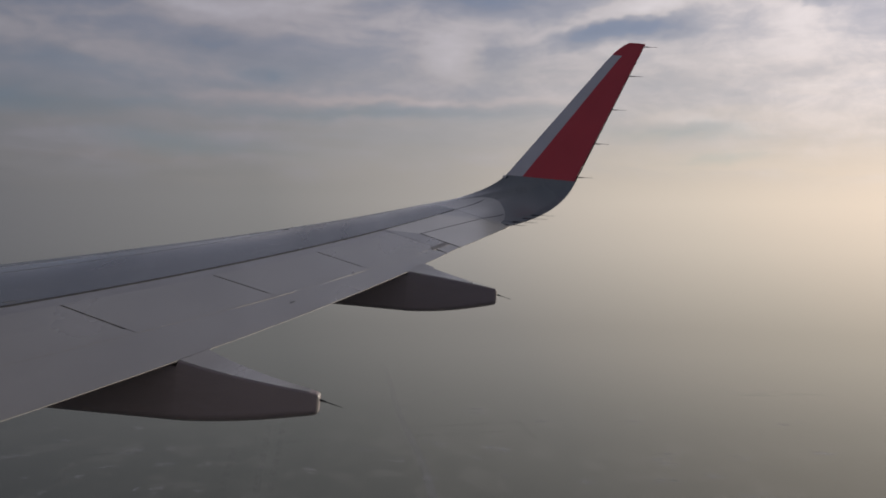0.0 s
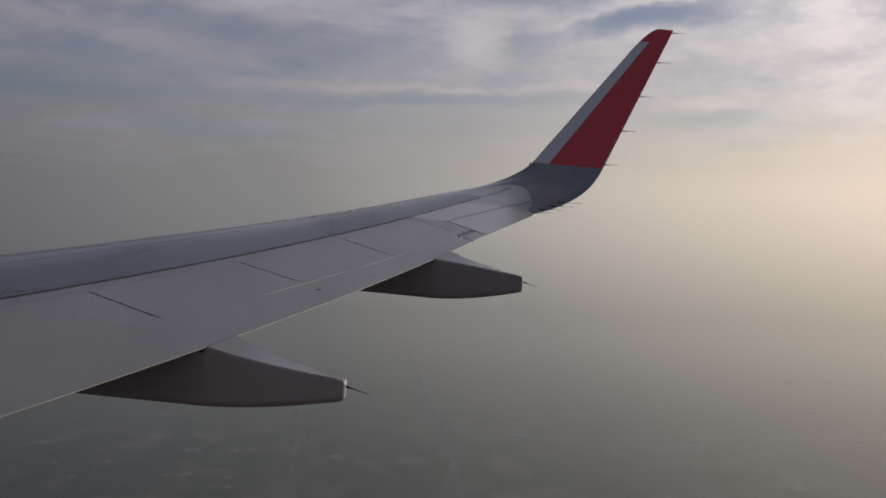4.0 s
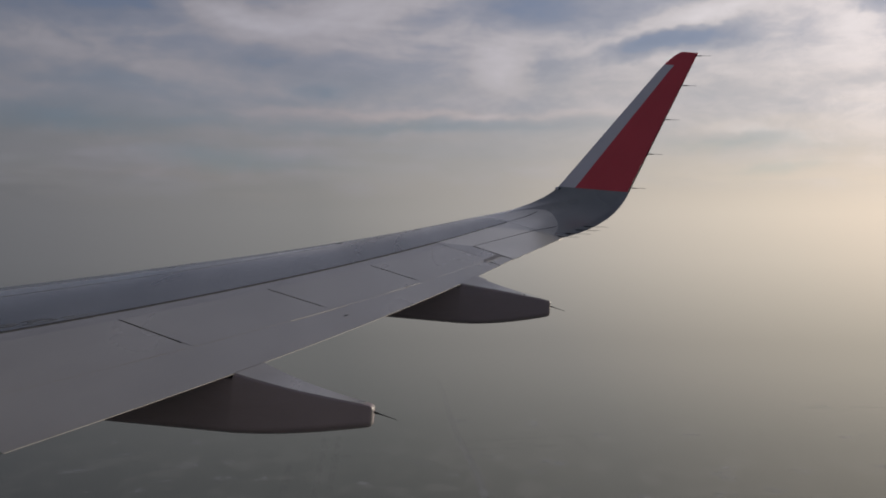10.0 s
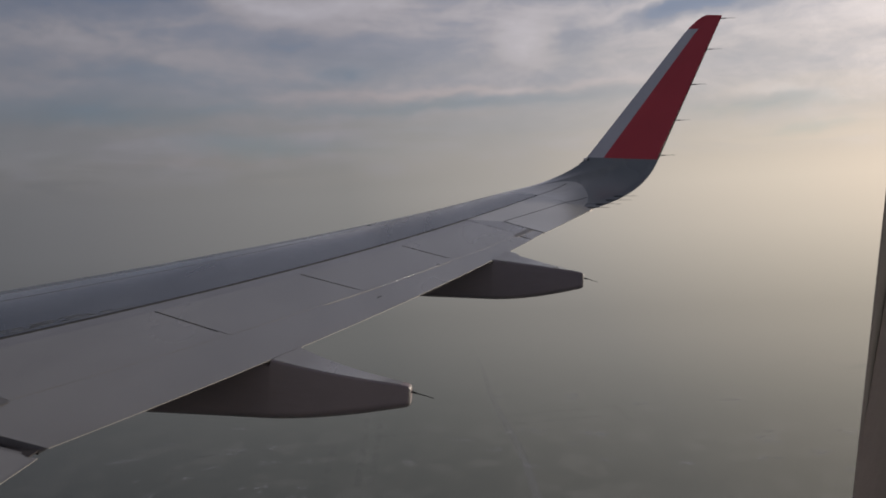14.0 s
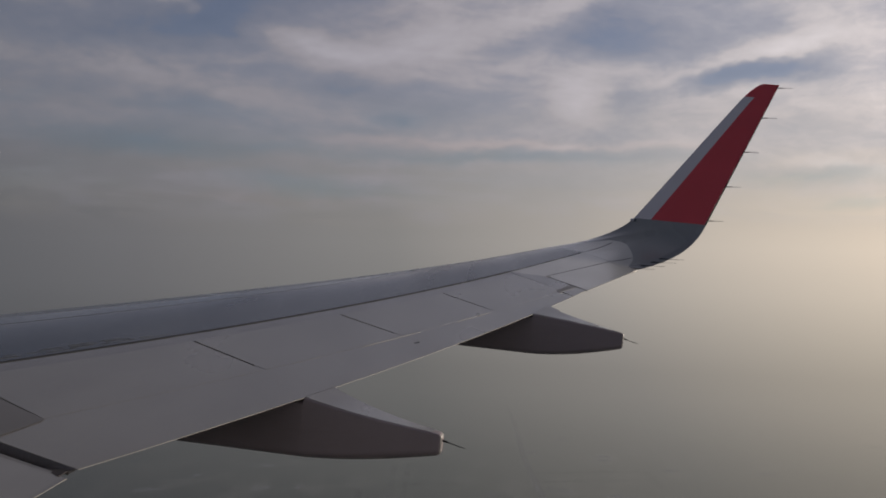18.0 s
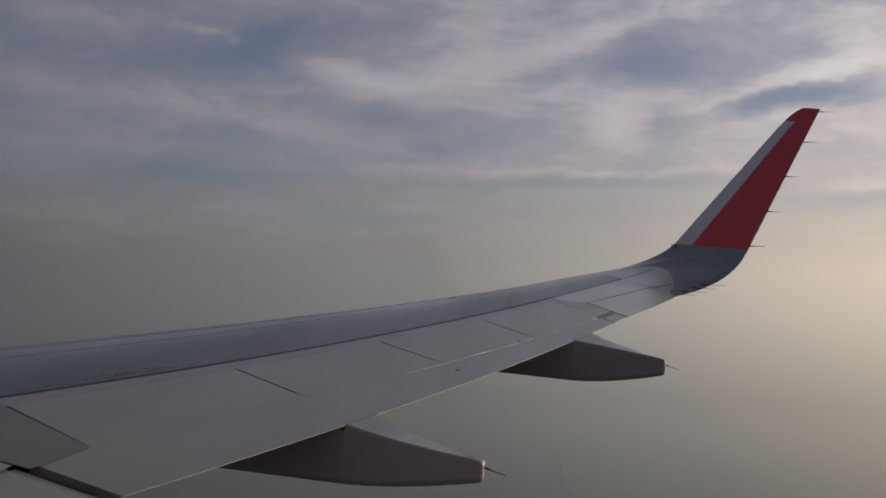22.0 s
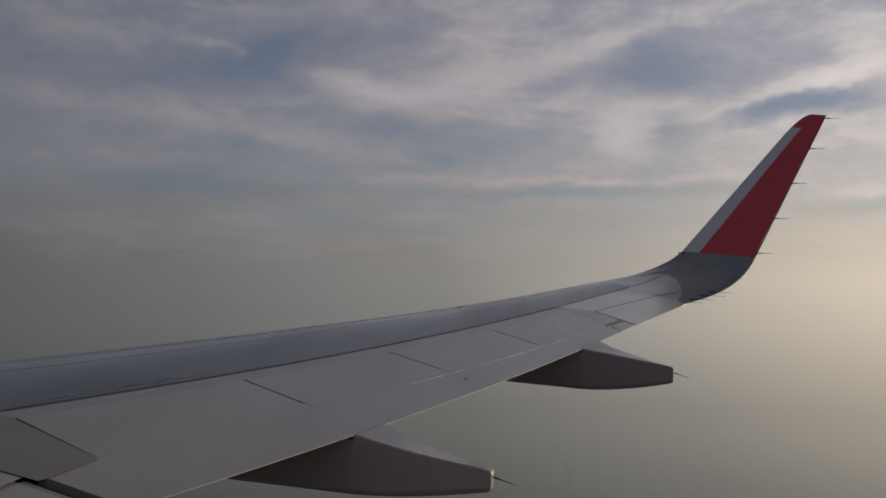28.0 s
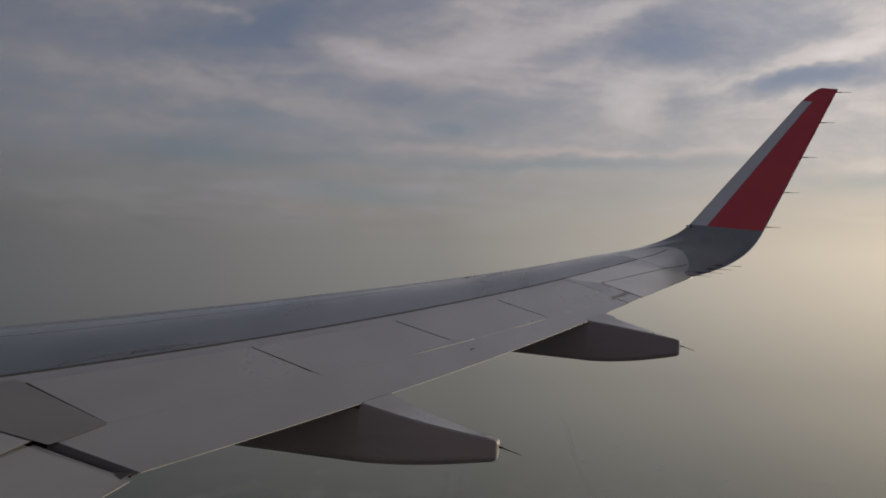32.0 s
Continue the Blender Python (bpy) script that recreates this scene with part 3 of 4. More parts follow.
def sharklet_point(w, u):
    """A point of the inner face: w from the wing (0) over the bend (1) to the tip (2), u from nose to trailing edge."""
    if w <= 1:
        s0 = 15.994
        y0 = le(s0) + (te(s0) - le(s0)) * u
        p0 = Vector((s0, y0, upper(s0, y0)))
        h = H0
        p1 = Vector((cant(h), sh_le(h) + (sh_te(h) - sh_le(h)) * u, Z0 + h))
        L = (p1 - p0).length
        rise = 0.307 - 0.208 * u
        if u > 0.4:                                     # smooth with the wing's own surface
            e, lean = 0.002, -0.47 - 0.29 * u
            true = (upper(s0, y0) - upper(s0 - e, y0) + lean * (upper(s0, y0) - upper(s0, y0 - e))) / e
            rise += (true - rise) * min((u - 0.4) / 0.15, 1)
        t0 = Vector((1, -0.47 - 0.29 * u, rise)).normalized() * L * 1.095
        flat = min(max((u - 0.24) / 0.36, 0), 1)        # it keeps on nearly flat as far as the paint joint
        flat *= flat * (3 - 2 * flat)
        t0 *= 1 + 1.2 * flat
        lean = -0.72 + 0.31 * u
        t1 = Vector((0.2126, lean, 1)).normalized() * L * 0.496 * (1 - 0.30 * flat)
        k = min(max((u - 0.72) / 0.28, 0), 1)          # towards the trailing edge it runs on straight, then bends tightly
        k = 0.62 * k * k * (3 - 2 * k)
        hc = 0.31
        corner = Vector((cant(hc), sh_le(hc) + (sh_te(hc) - sh_le(hc)) * u, Z0 + hc))
        k0 = min(max((u - 0.85) / 0.15, 0), 1)        # the skin inside the joint stays flat
        k0 = 0.62 * k0 * k0 * (3 - 2 * k0)
        t0, t1 = t0.lerp((corner - p0) * 2.25, k0), t1.lerp((p1 - corner) * 2.25, k)
        a, b = w * w * (3 - 2 * w), w * (1 - w) ** 2
        return p0 * (1 - a) + p1 * a + t0 * b - t1 * (w * w * (1 - w))
    h = H0 + (w - 1) * HH
    return Vector((cant(h), sh_le(h) + (sh_te(h) - sh_le(h)) * u, Z0 + h))


def sharklet_skin(w0, w1, u0, u1, nw, nu):
    """A closed piece of the sharklet between the given bounds; u0 and u1 may vary with w."""
    rings = []
    for k in range(nw + 1):
        w = w0 + (w1 - w0) * k / nw
        if w1 > 1.9:
            w = w0 + (w1 - w0) * (1 - (1 - k / nw) ** 1.5)
        a, b = u0(w), u1(w)
        inner, outer = [], []
        c = (sharklet_point(w, 1) - sharklet_point(w, 0)).length
        dw = 0.01
        for i in range(nu + 1):
            u = a + (b - a) * (i / nu)
            p = sharklet_point(w, u)
            t = sharklet_point(min(w + dw, 2), u) - sharklet_point(max(w - dw, 0), u)
            ch = sharklet_point(w, min(u + 0.02, 1)) - sharklet_point(w, max(u - 0.02, 0))
            n = t.cross(ch).normalized()                # outboard and down
            if n.x - n.z < 0:
                n = -n
            inner.append(p)
            outer.append(p + n * (0.003 + 0.012 * (1 - u) + 0.55 * c * foil(u)))
        rings.append([*inner, *outer[::-1]])
    return loft(rings)


def joint(u):
    """Where the wing's own paint ends on the blend: a bowed line, nearly square to the trailing edge, that runs out behind the nose."""
    k = min(max((u - 0.28) / 0.15, 0), 1)
    return max(0.003, 0.375 * k * k * (3 - 2 * k) * (1 - (max(0, u - 0.43) / 0.50) ** 1.7) if u < 0.93 else 0)


def blend_skin(w_from, w_to, nw, nu, drop=0.0):
    """A closed piece of the blend between two lines over the chord."""
    rows = []
    for i in range(nu + 1):
        u = i / nu
        a, b = w_from(u), w_to(u)
        inner, outer = [], []
        for k in range(nw + 1):
            w = a + (b - a) * k / nw
            p = sharklet_point(w, u)
            t = sharklet_point(w + 0.01, u) - sharklet_point(w, u)
            ch = sharklet_point(w, min(u + 0.02, 1)) - sharklet_point(w, max(u - 0.02, 0))
            n = t.cross(ch).normalized()
            if n.x - n.z < 0:
                n = -n
            c = (sharklet_point(w, 1) - sharklet_point(w, 0)).length
            inner.append(p + n * drop)
            outer.append(p + n * (0.003 + 0.012 * (1 - u) + 0.55 * c * foil(u)))
        rows.append([*inner, *outer[::-1]])
    return loft(rows)


sharklet = part("sharklet_blend", blend_skin(joint, lambda u: 1.0, 16, 60, 0.001), SHARK, wing, "blue-grey curved blend up into the sharklet")
part("tip_skin", blend_skin(lambda u: 0.0, joint, 10, 60), TIP, wing, "wing tip skin that curves up to the sharklet joint, paint lightened as if lit")


def tip_line(u0, u1, end, half):
    """A dark seal on the tip skin, in line with the wing's."""
    rings = []
    for k in range(11):
        w, u = end * k / 10, u0 + (u1 - u0) * k / 10
        a, b = sharklet_point(w, u - half), sharklet_point(w, u + half)
        up = Vector((-0.0004, 0, 0.0010))
        rings.append([a + up, b + up, b - up, a - up])
    return loft(rings)


part("rubber_seal", tip_line(0.600, 0.50, 0.30, 0.0032), SEAL, wing, "dark seal on the tip skin")
part("hinge_seal", tip_line(0.808, 0.772, 0.165, 0.0036), SEAL, wing, "dark seal on the tip skin")
edge_u = lambda w: (0.228 - 0.097 * (w - 1)) / max(sh_le(H0 + (w - 1) * HH) - sh_te(H0 + (w - 1) * HH), 0.2)
part("leading_edge", sharklet_skin(1.0, 1.90, lambda w: 0.0, edge_u, 20, 5), STRIP, sharklet, "pale grey leading edge strip")
part("red_panel", sharklet_skin(1.0, 1.90, edge_u, lambda w: 0.978, 20, 10), RED, sharklet, "deep red painted face of the sharklet")
part("trailing_edge_strip", sharklet_skin(1.0, 1.97, lambda w: 0.979, lambda w: 1.0, 20, 2), SEAL, sharklet, "dark blunt trailing edge of the sharklet", False)
part("red_tip", sharklet_skin(1.90, 2.0, lambda w: 0.0, lambda w: 1.0, 8, 12), RED, sharklet, "deep red rounded tip")
lamp = bmesh.new()
bmesh.ops.create_icosphere(lamp, subdivisions=2, radius=0.024)
for v in lamp.verts:
    v.co = Vector((v.co.x * 0.6, v.co.y * 1.4, v.co.z * 0.8)) + sharklet_point(0.97, 0.015) + Vector((0, 0.01, 0.0))
# a dark ball gives the notch its shade by colour; nothing is hollowed out
notch = bmesh.new()
bmesh.ops.create_icosphere(notch, subdivisions=2, radius=0.020)
for v in notch.verts:
    v.co = Vector((v.co.x * 0.5, v.co.y * 1.1, v.co.z * 0.9)) + sharklet_point(0.968, 0.035) + Vector((-0.004, 0, 0))
part("recess_shade", notch, STENCIL, sharklet, "dark ball for the shade of a notch behind the navigation light")
part("navigation_light", lamp, STRIP, sharklet, "small whitish navigation light cover")


def wick(p, way, length, parent):
    """A static discharge wick: a thick root and a thin rod, in one piece."""
    p, way = Vector(p), Vector(way).normalized()
    q = way.to_track_quat("Z", "Y")
    rings = []
    for d, r in ((-0.06, 0.003), (-0.05, 0.008), (0.03, 0.007), (0.05, 0.0035), (length, 0.0022)):
        rings.append([p + way * d + q @ Vector((r * math.cos(i * math.pi / 3), r * math.sin(i * math.pi / 3), 0)) for i in range(6)])
    return part("static_wick", loft(rings), RUBBER, parent)


for h in (0.695, 1.20, 1.72, 2.24, 2.70):
    wick((cant(h) + 0.004, sh_te(h) - 0.03, Z0 + h), (0, -1, 0.06), 0.17, sharklet)
for w in (0.0, 0.08, 0.165, 0.245):
    wick(sharklet_point(w, 1.0) + Vector((0, 0.05, 0.012)), (0.02, -1, 0.05), 0.27, sharklet)


# ---------------------------------------------------------------- flap track fairings
def track_fairing(s, length, drop, rise, ridge, tilt=0.0):
    """A canoe fairing under the flap: pointed nose, deep belly, flat-topped tail that ends blunt behind the trailing edge."""
    yt, zt = te(s), base(s - 0.185)
    lean = (base(s + 0.185) - base(s - 0.185)) / 0.37 + tilt    # its top follows the flap
    y_front, y_end = yt + 2.0, yt - length

    def section(y, inset=0.0):
        d = y - yt
        fore = max(0.0, min(1, (y_front - y) / 1.2))
        bottom = zt - drop * math.sin(fore * math.pi / 2) ** 0.8
        if d < 0.0:
            bottom += rise * (-d / length) ** 1.8
        top = upper(s - 0.185, y) - 0.030 if 0.0 < d < 0.3 else max(min(lower(s, y) + 0.03, upper(s - 0.185, y) - 0.045), bottom + 0.03) if d > 0.0 else zt - 0.002 + ridge[0] * (1 - math.exp(d / ridge[1])) * -1
        half = 0.185 * min(1, 0.12 + fore * 1.2)
        if d < 0:
            half *= 1 - 0.62 * (-d / length) ** 1.1
        top, bottom, half = top - inset, bottom + inset, half - inset
        fade = 1 - min(1, max(0, -d / length))
        r_top, r_bot = min(0.014, half * 0.5), min(0.05, half * 0.5, (top - bottom) * 0.35)
        ring = []
        for cx, cz, r, a0 in ((half - r_top, top - r_top, r_top, 0), (-half + r_top, top - r_top, r_top, 90),
                              (-half + r_bot * 1.5, bottom + r_bot, r_bot, 180), (half - r_bot * 1.5, bottom + r_bot, r_bot, 270)):
            for i in range(6):
                a = radians(a0 + 18 * i)
                x = cx + r * math.cos(a) * (1.5 if a0 >= 180 else 1)
                ring.append((s + x, y - 0.3005 * x * fade, cz + r * math.sin(a) + (x + 0.185) * lean * fade))
        return ring

    ys = sorted([y_front + (y_end - y_front) * (k / 48) for k in range(48)] + [yt + 0.004, yt - 0.003, y_end + 0.025], reverse=True)
    fairing = part("flap_track_fairing", loft([section(y) for y in ys] + [section(y_end + 0.012, 0.003), section(y_end + 0.004, 0.009), section(y_end, 0.019)]), FAIRING, wing, crease=12)
    # the top face's lit tone, put on as a strip of greyer paint
    top = []
    for y in ys:
        if -length + 0.03 < y - yt < -0.002:
            ring = section(y)
            a, b = Vector(ring[4]), Vector(ring[7])
            a, b = a.lerp(b, 0.02), b.lerp(a, 0.02)
            top.append([a + Vector((0, 0, 0.004)), b + Vector((0, 0, 0.004)), b - Vector((0, 0, 0.006)), a - Vector((0, 0, 0.006))])
    part("lit_top", loft(top), COVER, fairing, "light grey strip for the lit top face of the fairing")
    # pale metal ring painted as the highlight round the blunt tail
    part("tail_rim", loft([section(y_end + 0.0065, 0.0055), section(y_end + 0.002, 0.0105), section(y_end - 0.001, 0.016)], True, False), EDGE, fairing, "tail rim, its highlight put on as pale metal")
    end = section(y_end, 0)
    zmid = sum(p[2] for p in end) / len(end)
    wick((s, y_end + 0.005, zmid + 0.02), (0.02, -1, -0.24), 0.15, fairing)
    return fairing


fairing_inner = track_fairing(8.42, 0.793, 0.372, 0.108, (0.190, 0.66))
fairing_inner["label"] = "grey canoe fairing under the outer flap, nearer the fuselage"
fairing_outer = track_fairing(12.38, 0.82, 0.392, 0.155, (0.37, 3.0), 0.07)
part("flap_tab", slab(((12.22, te(12.22) + 0.012), (12.70, te(12.70) + 0.012), (12.62, te(12.62) - 0.125), (12.20, te(12.20) - 0.125)), 0.002, 0.012, 6, 4, upper, 0.003), PANEL, outer_flap, "grey tab over the fairing")
fairing_outer["label"] = "grey canoe fairing under the outer flap's far end"

# ---------------------------------------------------------------- cabin round the camera
RAD, CZ = 1.975, 1.05


def barrel():
    """Fuselage barrel: outer skin and lining, closed at both ends, with one window opening."""
    rings = []
    n = 96
    for y, r in ((-13.0, RAD - 0.135), (-13.0, RAD), (-3.0, RAD), (-3.0, RAD - 0.135)):
        rings.append([(r * math.cos(2 * math.pi * i / n), y, CZ + r * math.sin(2 * math.pi * i / n)) for i in range(n)])
    bm = bmesh.new()
    vs = [[bm.verts.new(p) for p in r] for r in rings]
    for a, b in zip(vs, vs[1:] + vs[:1]):
        for i in range(n):
            j = (i + 1) % n
            bm.faces.new((a[i], a[j], b[j], b[i]))
    return bm


def rounded(y0, y1, z0, z1, s, n=40):
    cy, cz, hy, hz = (y0 + y1) / 2, (z0 + z1) / 2, (y1 - y0) / 2, (z1 - z0) / 2
    pts = []
    for i in range(n):
        a = 2 * math.pi * i / n
        ca, sa = math.cos(a), math.sin(a)
        pts.append((s, cy + hy * math.copysign(abs(ca) ** 0.40, ca), cz + hz * math.copysign(abs(sa) ** 0.45, sa)))
    return [(x, y - 0.061 * (z - 1.370), z) for x, y, z in pts]


# the window opening: y, z bounds on the lining and on the skin
WIN_IN = (-8.3401, -8.095, 1.24, 1.60)
WIN_OUT = (-8.52, -7.93, 1.12, 1.72)
wall = obj("wall_cabin", barrel(), LINING)


def cut_window(shift, side):
    """One window opening through the barrel, shift metres along it."""
    def moved(bounds, x):
        return [(side * px, py + shift, pz) for px, py, pz in rounded(*bounds, x)]
    cutter = obj("cutter", loft([moved(WIN_IN, 1.70), moved(WIN_IN, 1.812), moved(WIN_OUT, 1.96), moved(WIN_OUT, 2.2)]), LINING)
    cut = wall.modifiers.new("opening", "BOOLEAN")
    cut.operation, cut.solver, cut.object = "DIFFERENCE", "EXACT", cutter
    solid = bpy.data.meshes.new_from_object(wall.evaluated_get(bpy.context.evaluated_depsgraph_get()))
    wall.modifiers.clear()
    wall.data = solid
    bpy.data.objects.remove(cutter)


cut_window(0, 1)
for k in range(-4, 5):                                  # the camera's side gets no more openings, which keeps its lining dark
    cut_window(k * 0.85, -1)
wall.data.materials.clear()
wall.data.materials.append(LINING)
tagged(wall, "off-white plastic cabin lining inside the fuselage barrel", "wall", kind="structure")
wall.matrix_world = ATT


def window():
    """The window in front of the camera: a rounded bezel on the lining, and a thin clear pane in the opening."""
    y0, y1, z0, z1 = WIN_IN
    rings = []
    for grow, x in ((0.0, 1.813), (0.001, 1.790), (0.004, 1.778), (0.012, 1.772), (0.072, 1.774), (0.082, 1.784), (0.082, 1.816)):
        rings.append(rounded(y0 - grow, y1 + grow, z0 - grow, z1 + grow, x))
    bezel = tagged(obj("window_1", loft(rings, True, False), BEZEL), "grey-brown plastic bezel of a cabin window", "window", kind="structure")
    bezel.matrix_world = ATT
    glass = bpy.data.materials.new("clear_pane")
    glass.use_nodes = True
    nt = glass.node_tree
    nt.nodes.clear()
    tr, gl, mx, fr, out = (nt.nodes.new("ShaderNode" + n) for n in ("BsdfTransparent", "BsdfGlossy", "MixShader", "Fresnel", "OutputMaterial"))
    fr.inputs["IOR"].default_value = 1.12
    gl.inputs["Roughness"].default_value = 0.02
    tr.inputs[0].default_value = (0.985, 0.985, 0.985, 1)
    for a, b in ((fr.outputs[0], mx.inputs[0]), (tr.outputs[0], mx.inputs[1]), (gl.outputs[0], mx.inputs[2]), (mx.outputs[0], out.inputs[0])):
        nt.links.new(a, b)
    grow = 0.09
    edge = rounded(y0 - grow, y1 + grow, z0 - grow, z1 + grow, 1.90)
    pane = part("pane", loft([edge, [(x + 0.006, y, z) for x, y, z in edge]]), glass, bezel, smooth=False)
    pane.visible_shadow = False


window()


def block(name, lo, hi, mat, label, category):
    bm = bmesh.new()
    bmesh.ops.create_cube(bm, size=1)
    for v in bm.verts:
        v.co = Vector([(a + b) / 2 + (b - a) * c for a, b, c in zip(lo, hi, v.co)])
    ob = tagged(obj(name, bm, mat, False), label, category, kind="structure")
    ob.matrix_world = ATT
    return ob


block("wall_fore", (-1.96, -3.1, -0.9), (1.96, -2.99, 3.0), LINING, "plain off-white cabin end wall", "wall")
block("wall_aft", (-1.96, -13.01, -0.9), (1.96, -12.9, 3.0), LINING, "plain off-white cabin end wall", "wall")
block("floor", (-1.72, -12.9, 0.30), (1.72, -3.1, 0.38), CARPET, "dark blue-grey cabin carpet", "floor")
block("ceiling", (-1.05, -12.9, 2.55), (1.05, -3.1, 2.60), LINING, "plain off-white cabin ceiling", "ceiling")

# ---------------------------------------------------------------- the land below
GROUND_Z, GROUND_R = -620.0, 4900.0


def land_material(name, colours, scale, sheen=0.0, broken=0.0, clear=0.55):
    """Fields with the haze put into the material: they turn more transparent with distance."""
    m = bpy.data.materials.new(name)
    m.use_nodes = True
    nt = m.node_tree
    nt.nodes.clear()
    N, L = nt.nodes.new, nt.links.new
    geo = N("ShaderNodeNewGeometry")
    vor = N("ShaderNodeTexVoronoi")
    vor.inputs["Scale"].default_value = scale
    noise_n = N("ShaderNodeTexNoise")
    noise_n.inputs["Scale"].default_value, noise_n.inputs["Detail"].default_value = scale * 1.5, 8
    warp = N("ShaderNodeVectorMath")
    warp.operation = "MULTIPLY"
    warp.inputs[1].default_value = (0.62, 1.0, 1)
    L(geo.outputs["Position"], warp.inputs[0])
    L(warp.outputs[0], vor.inputs["Vector"])
    L(warp.outputs[0], noise_n.inputs["Vector"])
    sep = N("ShaderNodeSeparateColor")
    L(vor.outputs["Color"], sep.inputs[0])
    add = N("ShaderNodeMath")
    add.operation = "MULTIPLY_ADD"
    L(sep.outputs[0], add.inputs[0])
    add.inputs[1].default_value = 0.5
    L(noise_n.outputs[0], add.inputs[2])
    cr = N("ShaderNodeValToRGB")
    els = cr.color_ramp.elements
    while len(els) < len(colours):
        els.new(0.5)
    for e, (p, c) in zip(els, colours):
        e.position, e.color = p, (*c, 1)
    L(add.outputs[0], cr.inputs[0])
    dif = N("ShaderNodeBsdfDiffuse")
    L(cr.outputs[0], dif.inputs[0])
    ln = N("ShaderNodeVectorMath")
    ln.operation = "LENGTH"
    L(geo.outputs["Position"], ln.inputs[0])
    # painted haze: opacity falls from clear to nothing far out
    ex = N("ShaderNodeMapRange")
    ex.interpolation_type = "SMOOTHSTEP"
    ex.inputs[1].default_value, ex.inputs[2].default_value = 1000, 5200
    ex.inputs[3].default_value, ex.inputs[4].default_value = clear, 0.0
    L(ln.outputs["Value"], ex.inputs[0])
    tr = N("ShaderNodeBsdfTransparent")
    mx = N("ShaderNodeMixShader")
    if broken:                                          # roofs, ponds and bare soil with dim land between
        bits, gate, both_n = N("ShaderNodeTexNoise"), N("ShaderNodeMapRange"), N("ShaderNodeMath")
        bits.inputs["Scale"].default_value, bits.inputs["Detail"].default_value = broken, 3
        L(geo.outputs["Position"], bits.inputs["Vector"])
        gate.inputs[1].default_value, gate.inputs[2].default_value, gate.inputs[4].default_value = 0.38, 0.66, 0.9
        L(bits.outputs[0], gate.inputs[0])
        both_n.operation = "MULTIPLY"
        L(ex.outputs[0], both_n.inputs[0])
        L(gate.outputs[0], both_n.inputs[1])
        L(both_n.outputs[0], mx.inputs[0])
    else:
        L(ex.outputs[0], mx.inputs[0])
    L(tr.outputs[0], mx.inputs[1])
    wet, both = N("ShaderNodeBsdfGlossy"), N("ShaderNodeMixShader")
    wet.inputs["Color"].default_value, wet.inputs["Roughness"].default_value = (0.85, 0.85, 0.85, 1), 0.22
    both.inputs[0].default_value = sheen
    L(dif.outputs[0], both.inputs[1])
    L(wet.outputs[0], both.inputs[2])
    L(both.outputs[0], mx.inputs[2])
    out = N("ShaderNodeOutputMaterial")
    L(mx.outputs[0], out.inputs[0])
    return m


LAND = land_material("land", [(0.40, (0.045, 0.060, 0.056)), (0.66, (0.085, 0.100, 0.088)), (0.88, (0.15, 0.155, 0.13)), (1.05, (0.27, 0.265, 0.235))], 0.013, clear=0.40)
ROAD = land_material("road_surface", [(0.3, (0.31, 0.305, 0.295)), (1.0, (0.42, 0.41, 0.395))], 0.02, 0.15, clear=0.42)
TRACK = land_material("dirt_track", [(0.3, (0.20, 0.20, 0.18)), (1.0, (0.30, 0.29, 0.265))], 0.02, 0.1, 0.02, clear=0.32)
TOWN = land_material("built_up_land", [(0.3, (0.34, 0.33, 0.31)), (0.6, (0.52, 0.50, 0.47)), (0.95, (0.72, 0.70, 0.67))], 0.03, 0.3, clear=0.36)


def ground():
    bm = bmesh.new()
    c = bm.verts.new((0, 0, GROUND_Z))
    prev = None
    for k in range(1, 15):
        r = GROUND_R * (k / 14) ** 1.3
        ring = [bm.verts.new((r * math.cos(2 * math.pi * i / 96), r * math.sin(2 * math.pi * i / 96), GROUND_Z)) for i in range(96)]
        for i in range(96):
            j = (i + 1) % 96
            bm.faces.new((c, ring[i], ring[j]) if prev is None else (prev[i], ring[i], ring[j], prev[j]))
        prev = ring
    return bm


tagged(obj("ground", ground(), LAND), "dim green-brown farmland, evening haze put in as transparency", "ground", kind="structure")


def strip(name, pts, width, mat, label):
    """A road: a ribbon over the ground along a line of points."""
    bm = bmesh.new()
    rows = []
    for i, p in enumerate(pts):
        a, b = Vector(pts[max(i - 1, 0)]), Vector(pts[min(i + 1, len(pts) - 1)])
        n = (b - a).normalized()
        n = Vector((-n.y, n.x)) * width / 2
        rows.append([bm.verts.new((p[0] + n.x * k, p[1] + n.y * k, GROUND_Z + z)) for k, z in ((1, 0.6), (1, 1.2), (-1, 1.2), (-1, 0.6))])
    for a, b in zip(rows, rows[1:]):
        for i in range(3):
            bm.faces.new((a[i], a[i + 1], b[i + 1], b[i]))
    return tagged(obj(name, bm, mat), label, "road", kind="structure")


strip("road", [(1500 + 125 * i, -75 + 11.5 * i + 0.07 * i * i + 7 * math.sin(i * 0.5)) for i in range(26)], 19, ROAD, "pale straight road across the hazy fields")


# farm tracks and the banks round two fields
TRACKS = [[(3262, 457), (2870, 415), (2400, 366)], [(3220, 495), (2804, 444), (2400, 397)], [(2764, 907), (2860, 531), (2420, 474)], [(2764, 907), (2440, 851)],
          [(3152, 146), (3272, -237), (3000, -273)], [(3031, 124), (3135, -205)], [(2950, 416), (2980, 281)]]
for line in TRACKS:
    pts = []
    for (xa, ya), (xb, yb) in zip(line, line[1:]):
        pts += [(xa + (xb - xa) * k / 6, ya + (yb - ya) * k / 6) for k in range(6)]
    strip("dirt_track", pts + [line[-1]], 17, TRACK, "faint pale track between hazy fields")


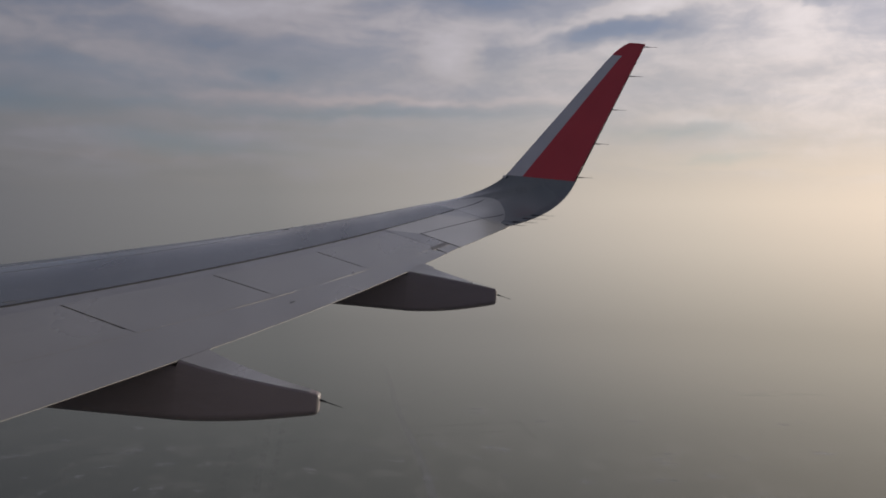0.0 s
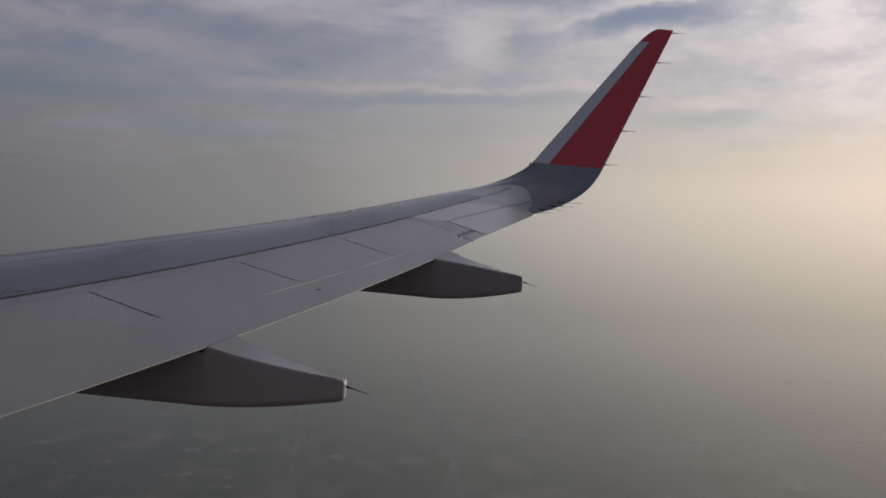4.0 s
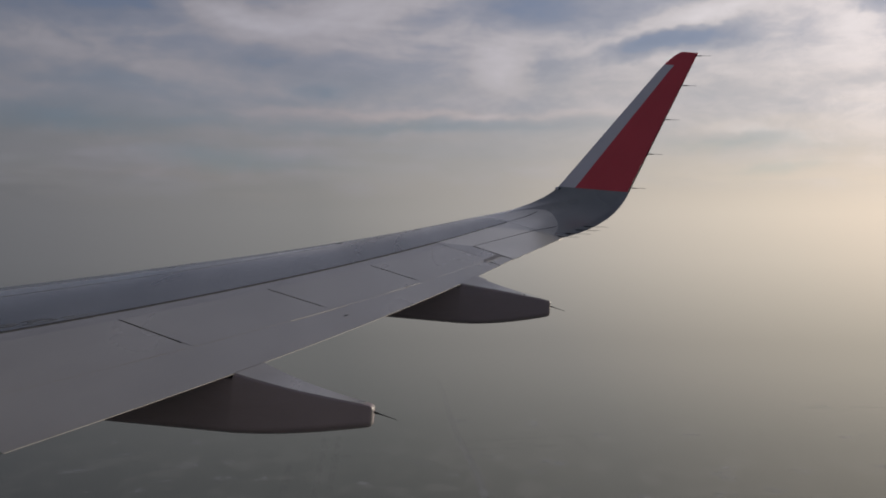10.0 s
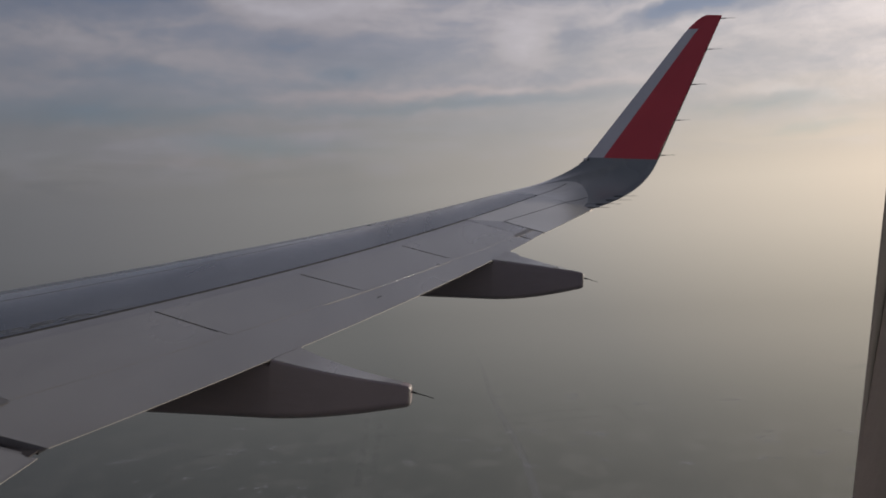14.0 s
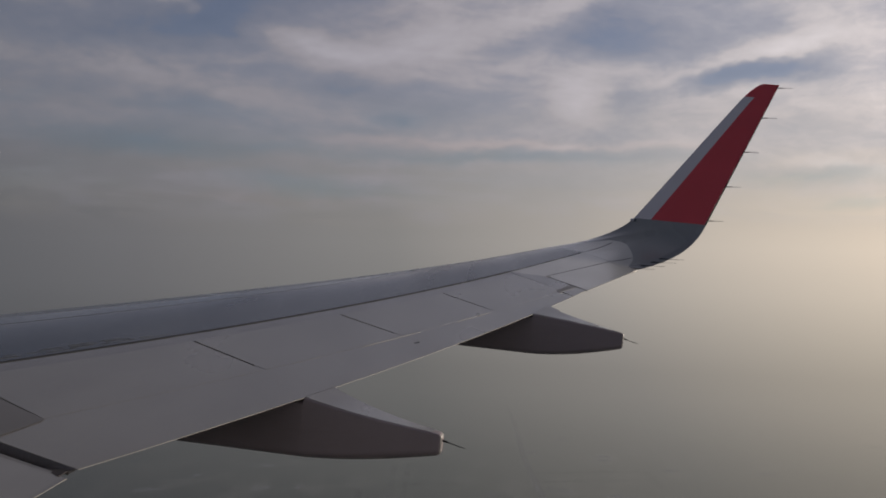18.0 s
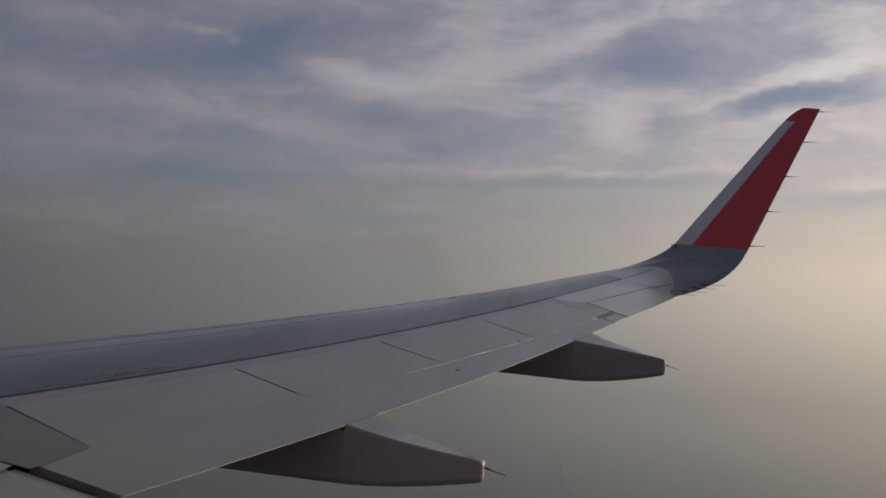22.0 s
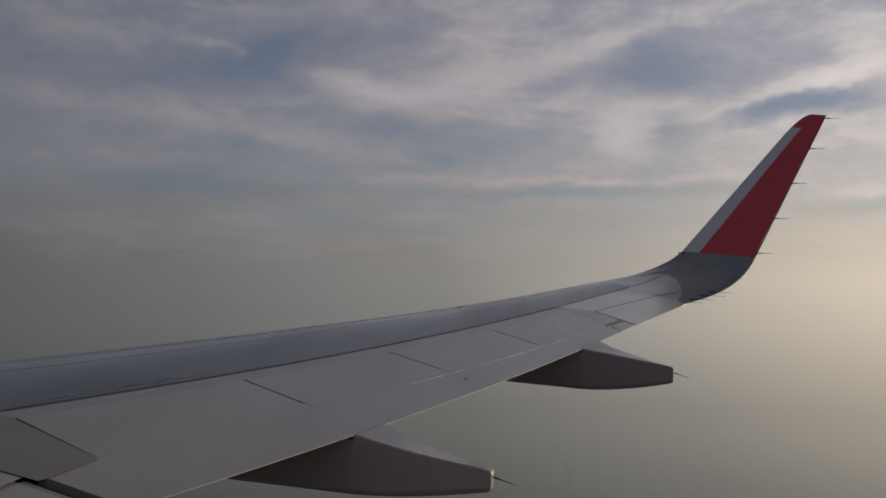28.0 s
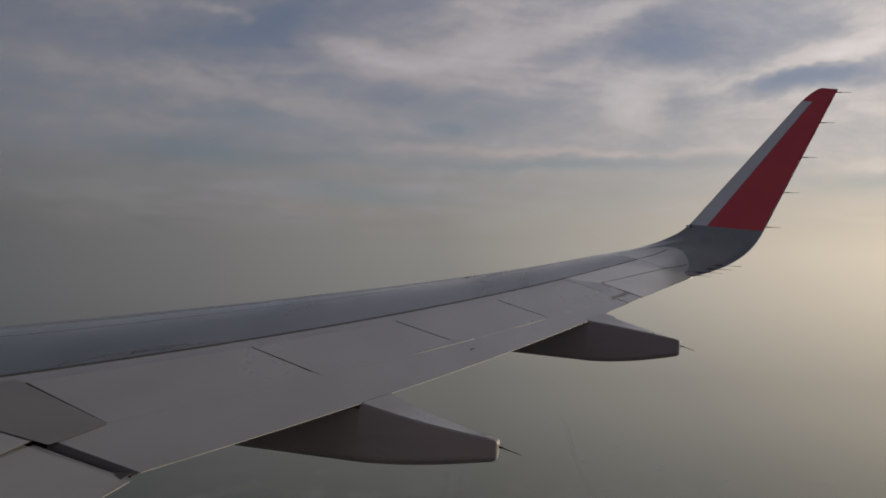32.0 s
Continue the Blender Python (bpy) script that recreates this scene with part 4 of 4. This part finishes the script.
def hamlet(x, y, wide, deep, seed):
    """A scatter of pale roofs and bare plots, lying on the ground."""
    rnd = random.Random(seed)
    bm = bmesh.new()
    for k in range(9):
        r, a = rnd.random() ** 0.7, rnd.uniform(0, 6.283)
        px, py = x + deep * 0.5 * r * math.cos(a), y + wide * 0.5 * r * math.sin(a)
        size, turn = rnd.uniform(0.16, 0.42), rnd.uniform(-0.4, 0.4)
        ring = []
        for i in range(7):
            b = 6.283 * i / 7 + rnd.uniform(-0.3, 0.3)
            u, v = deep * 0.5 * size * math.cos(b) * rnd.uniform(0.7, 1.2), wide * 0.5 * size * math.sin(b) * rnd.uniform(0.7, 1.2)
            ring.append(bm.verts.new((px + u * math.cos(turn) - v * math.sin(turn), py + u * math.sin(turn) + v * math.cos(turn), GROUND_Z + 1.5 + 0.3 * k)))
        bm.faces.new(ring)
    return tagged(obj("settlement", bm, TOWN, False), "pale scattered roofs and bare plots dimmed by haze", "settlement", "settlements below", "structure")


hamlet(2638, 799, 58, 52, 0)
hamlet(2535, 833, 42, 43, 1)
hamlet(2429, 619, 32, 69, 2)
hamlet(2385, 863, 24, 48, 3)
hamlet(2519, 948, 23, 32, 4)
hamlet(2427, 666, 19, 30, 5)
hamlet(3095, 1083, 38, 48, 6)
hamlet(2414, 519, 34, 29, 7)
hamlet(3839, -1120, 186, 147, 8)
hamlet(3816, -1309, 230, 85, 9)
hamlet(3280, -1052, 100, 72, 10)
hamlet(2883, -1009, 96, 55, 11)
hamlet(2751, -575, 74, 101, 12)
hamlet(2956, 50, 56, 58, 13)
hamlet(2882, -171, 60, 69, 14)
hamlet(2811, -775, 52, 53, 15)
hamlet(2607, -664, 85, 45, 16)
hamlet(3282, -311, 69, 54, 17)
hamlet(3289, -582, 122, 45, 18)
hamlet(2327, 518, 50, 41, 19)
hamlet(2942, 1003, 42, 44, 20)
hamlet(2816, 776, 55, 80, 21)
hamlet(2842, 694, 46, 68, 22)
hamlet(2669, 568, 34, 48, 23)
hamlet(2591, -167, 46, 34, 24)
hamlet(2532, -345, 40, 54, 25)
hamlet(2839, -595, 91, 40, 26)
hamlet(2419, -714, 80, 59, 27)
hamlet(2729, 1064, 138, 51, 28)
hamlet(2671, 655, 58, 60, 29)
hamlet(2628, 306, 39, 69, 30)
hamlet(2895, -139, 61, 62, 31)
hamlet(2941, -2, 68, 50, 32)
hamlet(2777, -91, 44, 38, 33)
hamlet(2744, 99, 43, 50, 34)
hamlet(2556, 14, 48, 43, 35)
hamlet(3417, -130, 71, 58, 36)
hamlet(2864, 191, 75, 34, 37)
hamlet(2558, -523, 69, 43, 38)
hamlet(3109, 844, 101, 49, 39)
hamlet(3765, 17, 78, 138, 40)
hamlet(3479, -115, 65, 98, 41)
hamlet(3475, 110, 72, 79, 42)
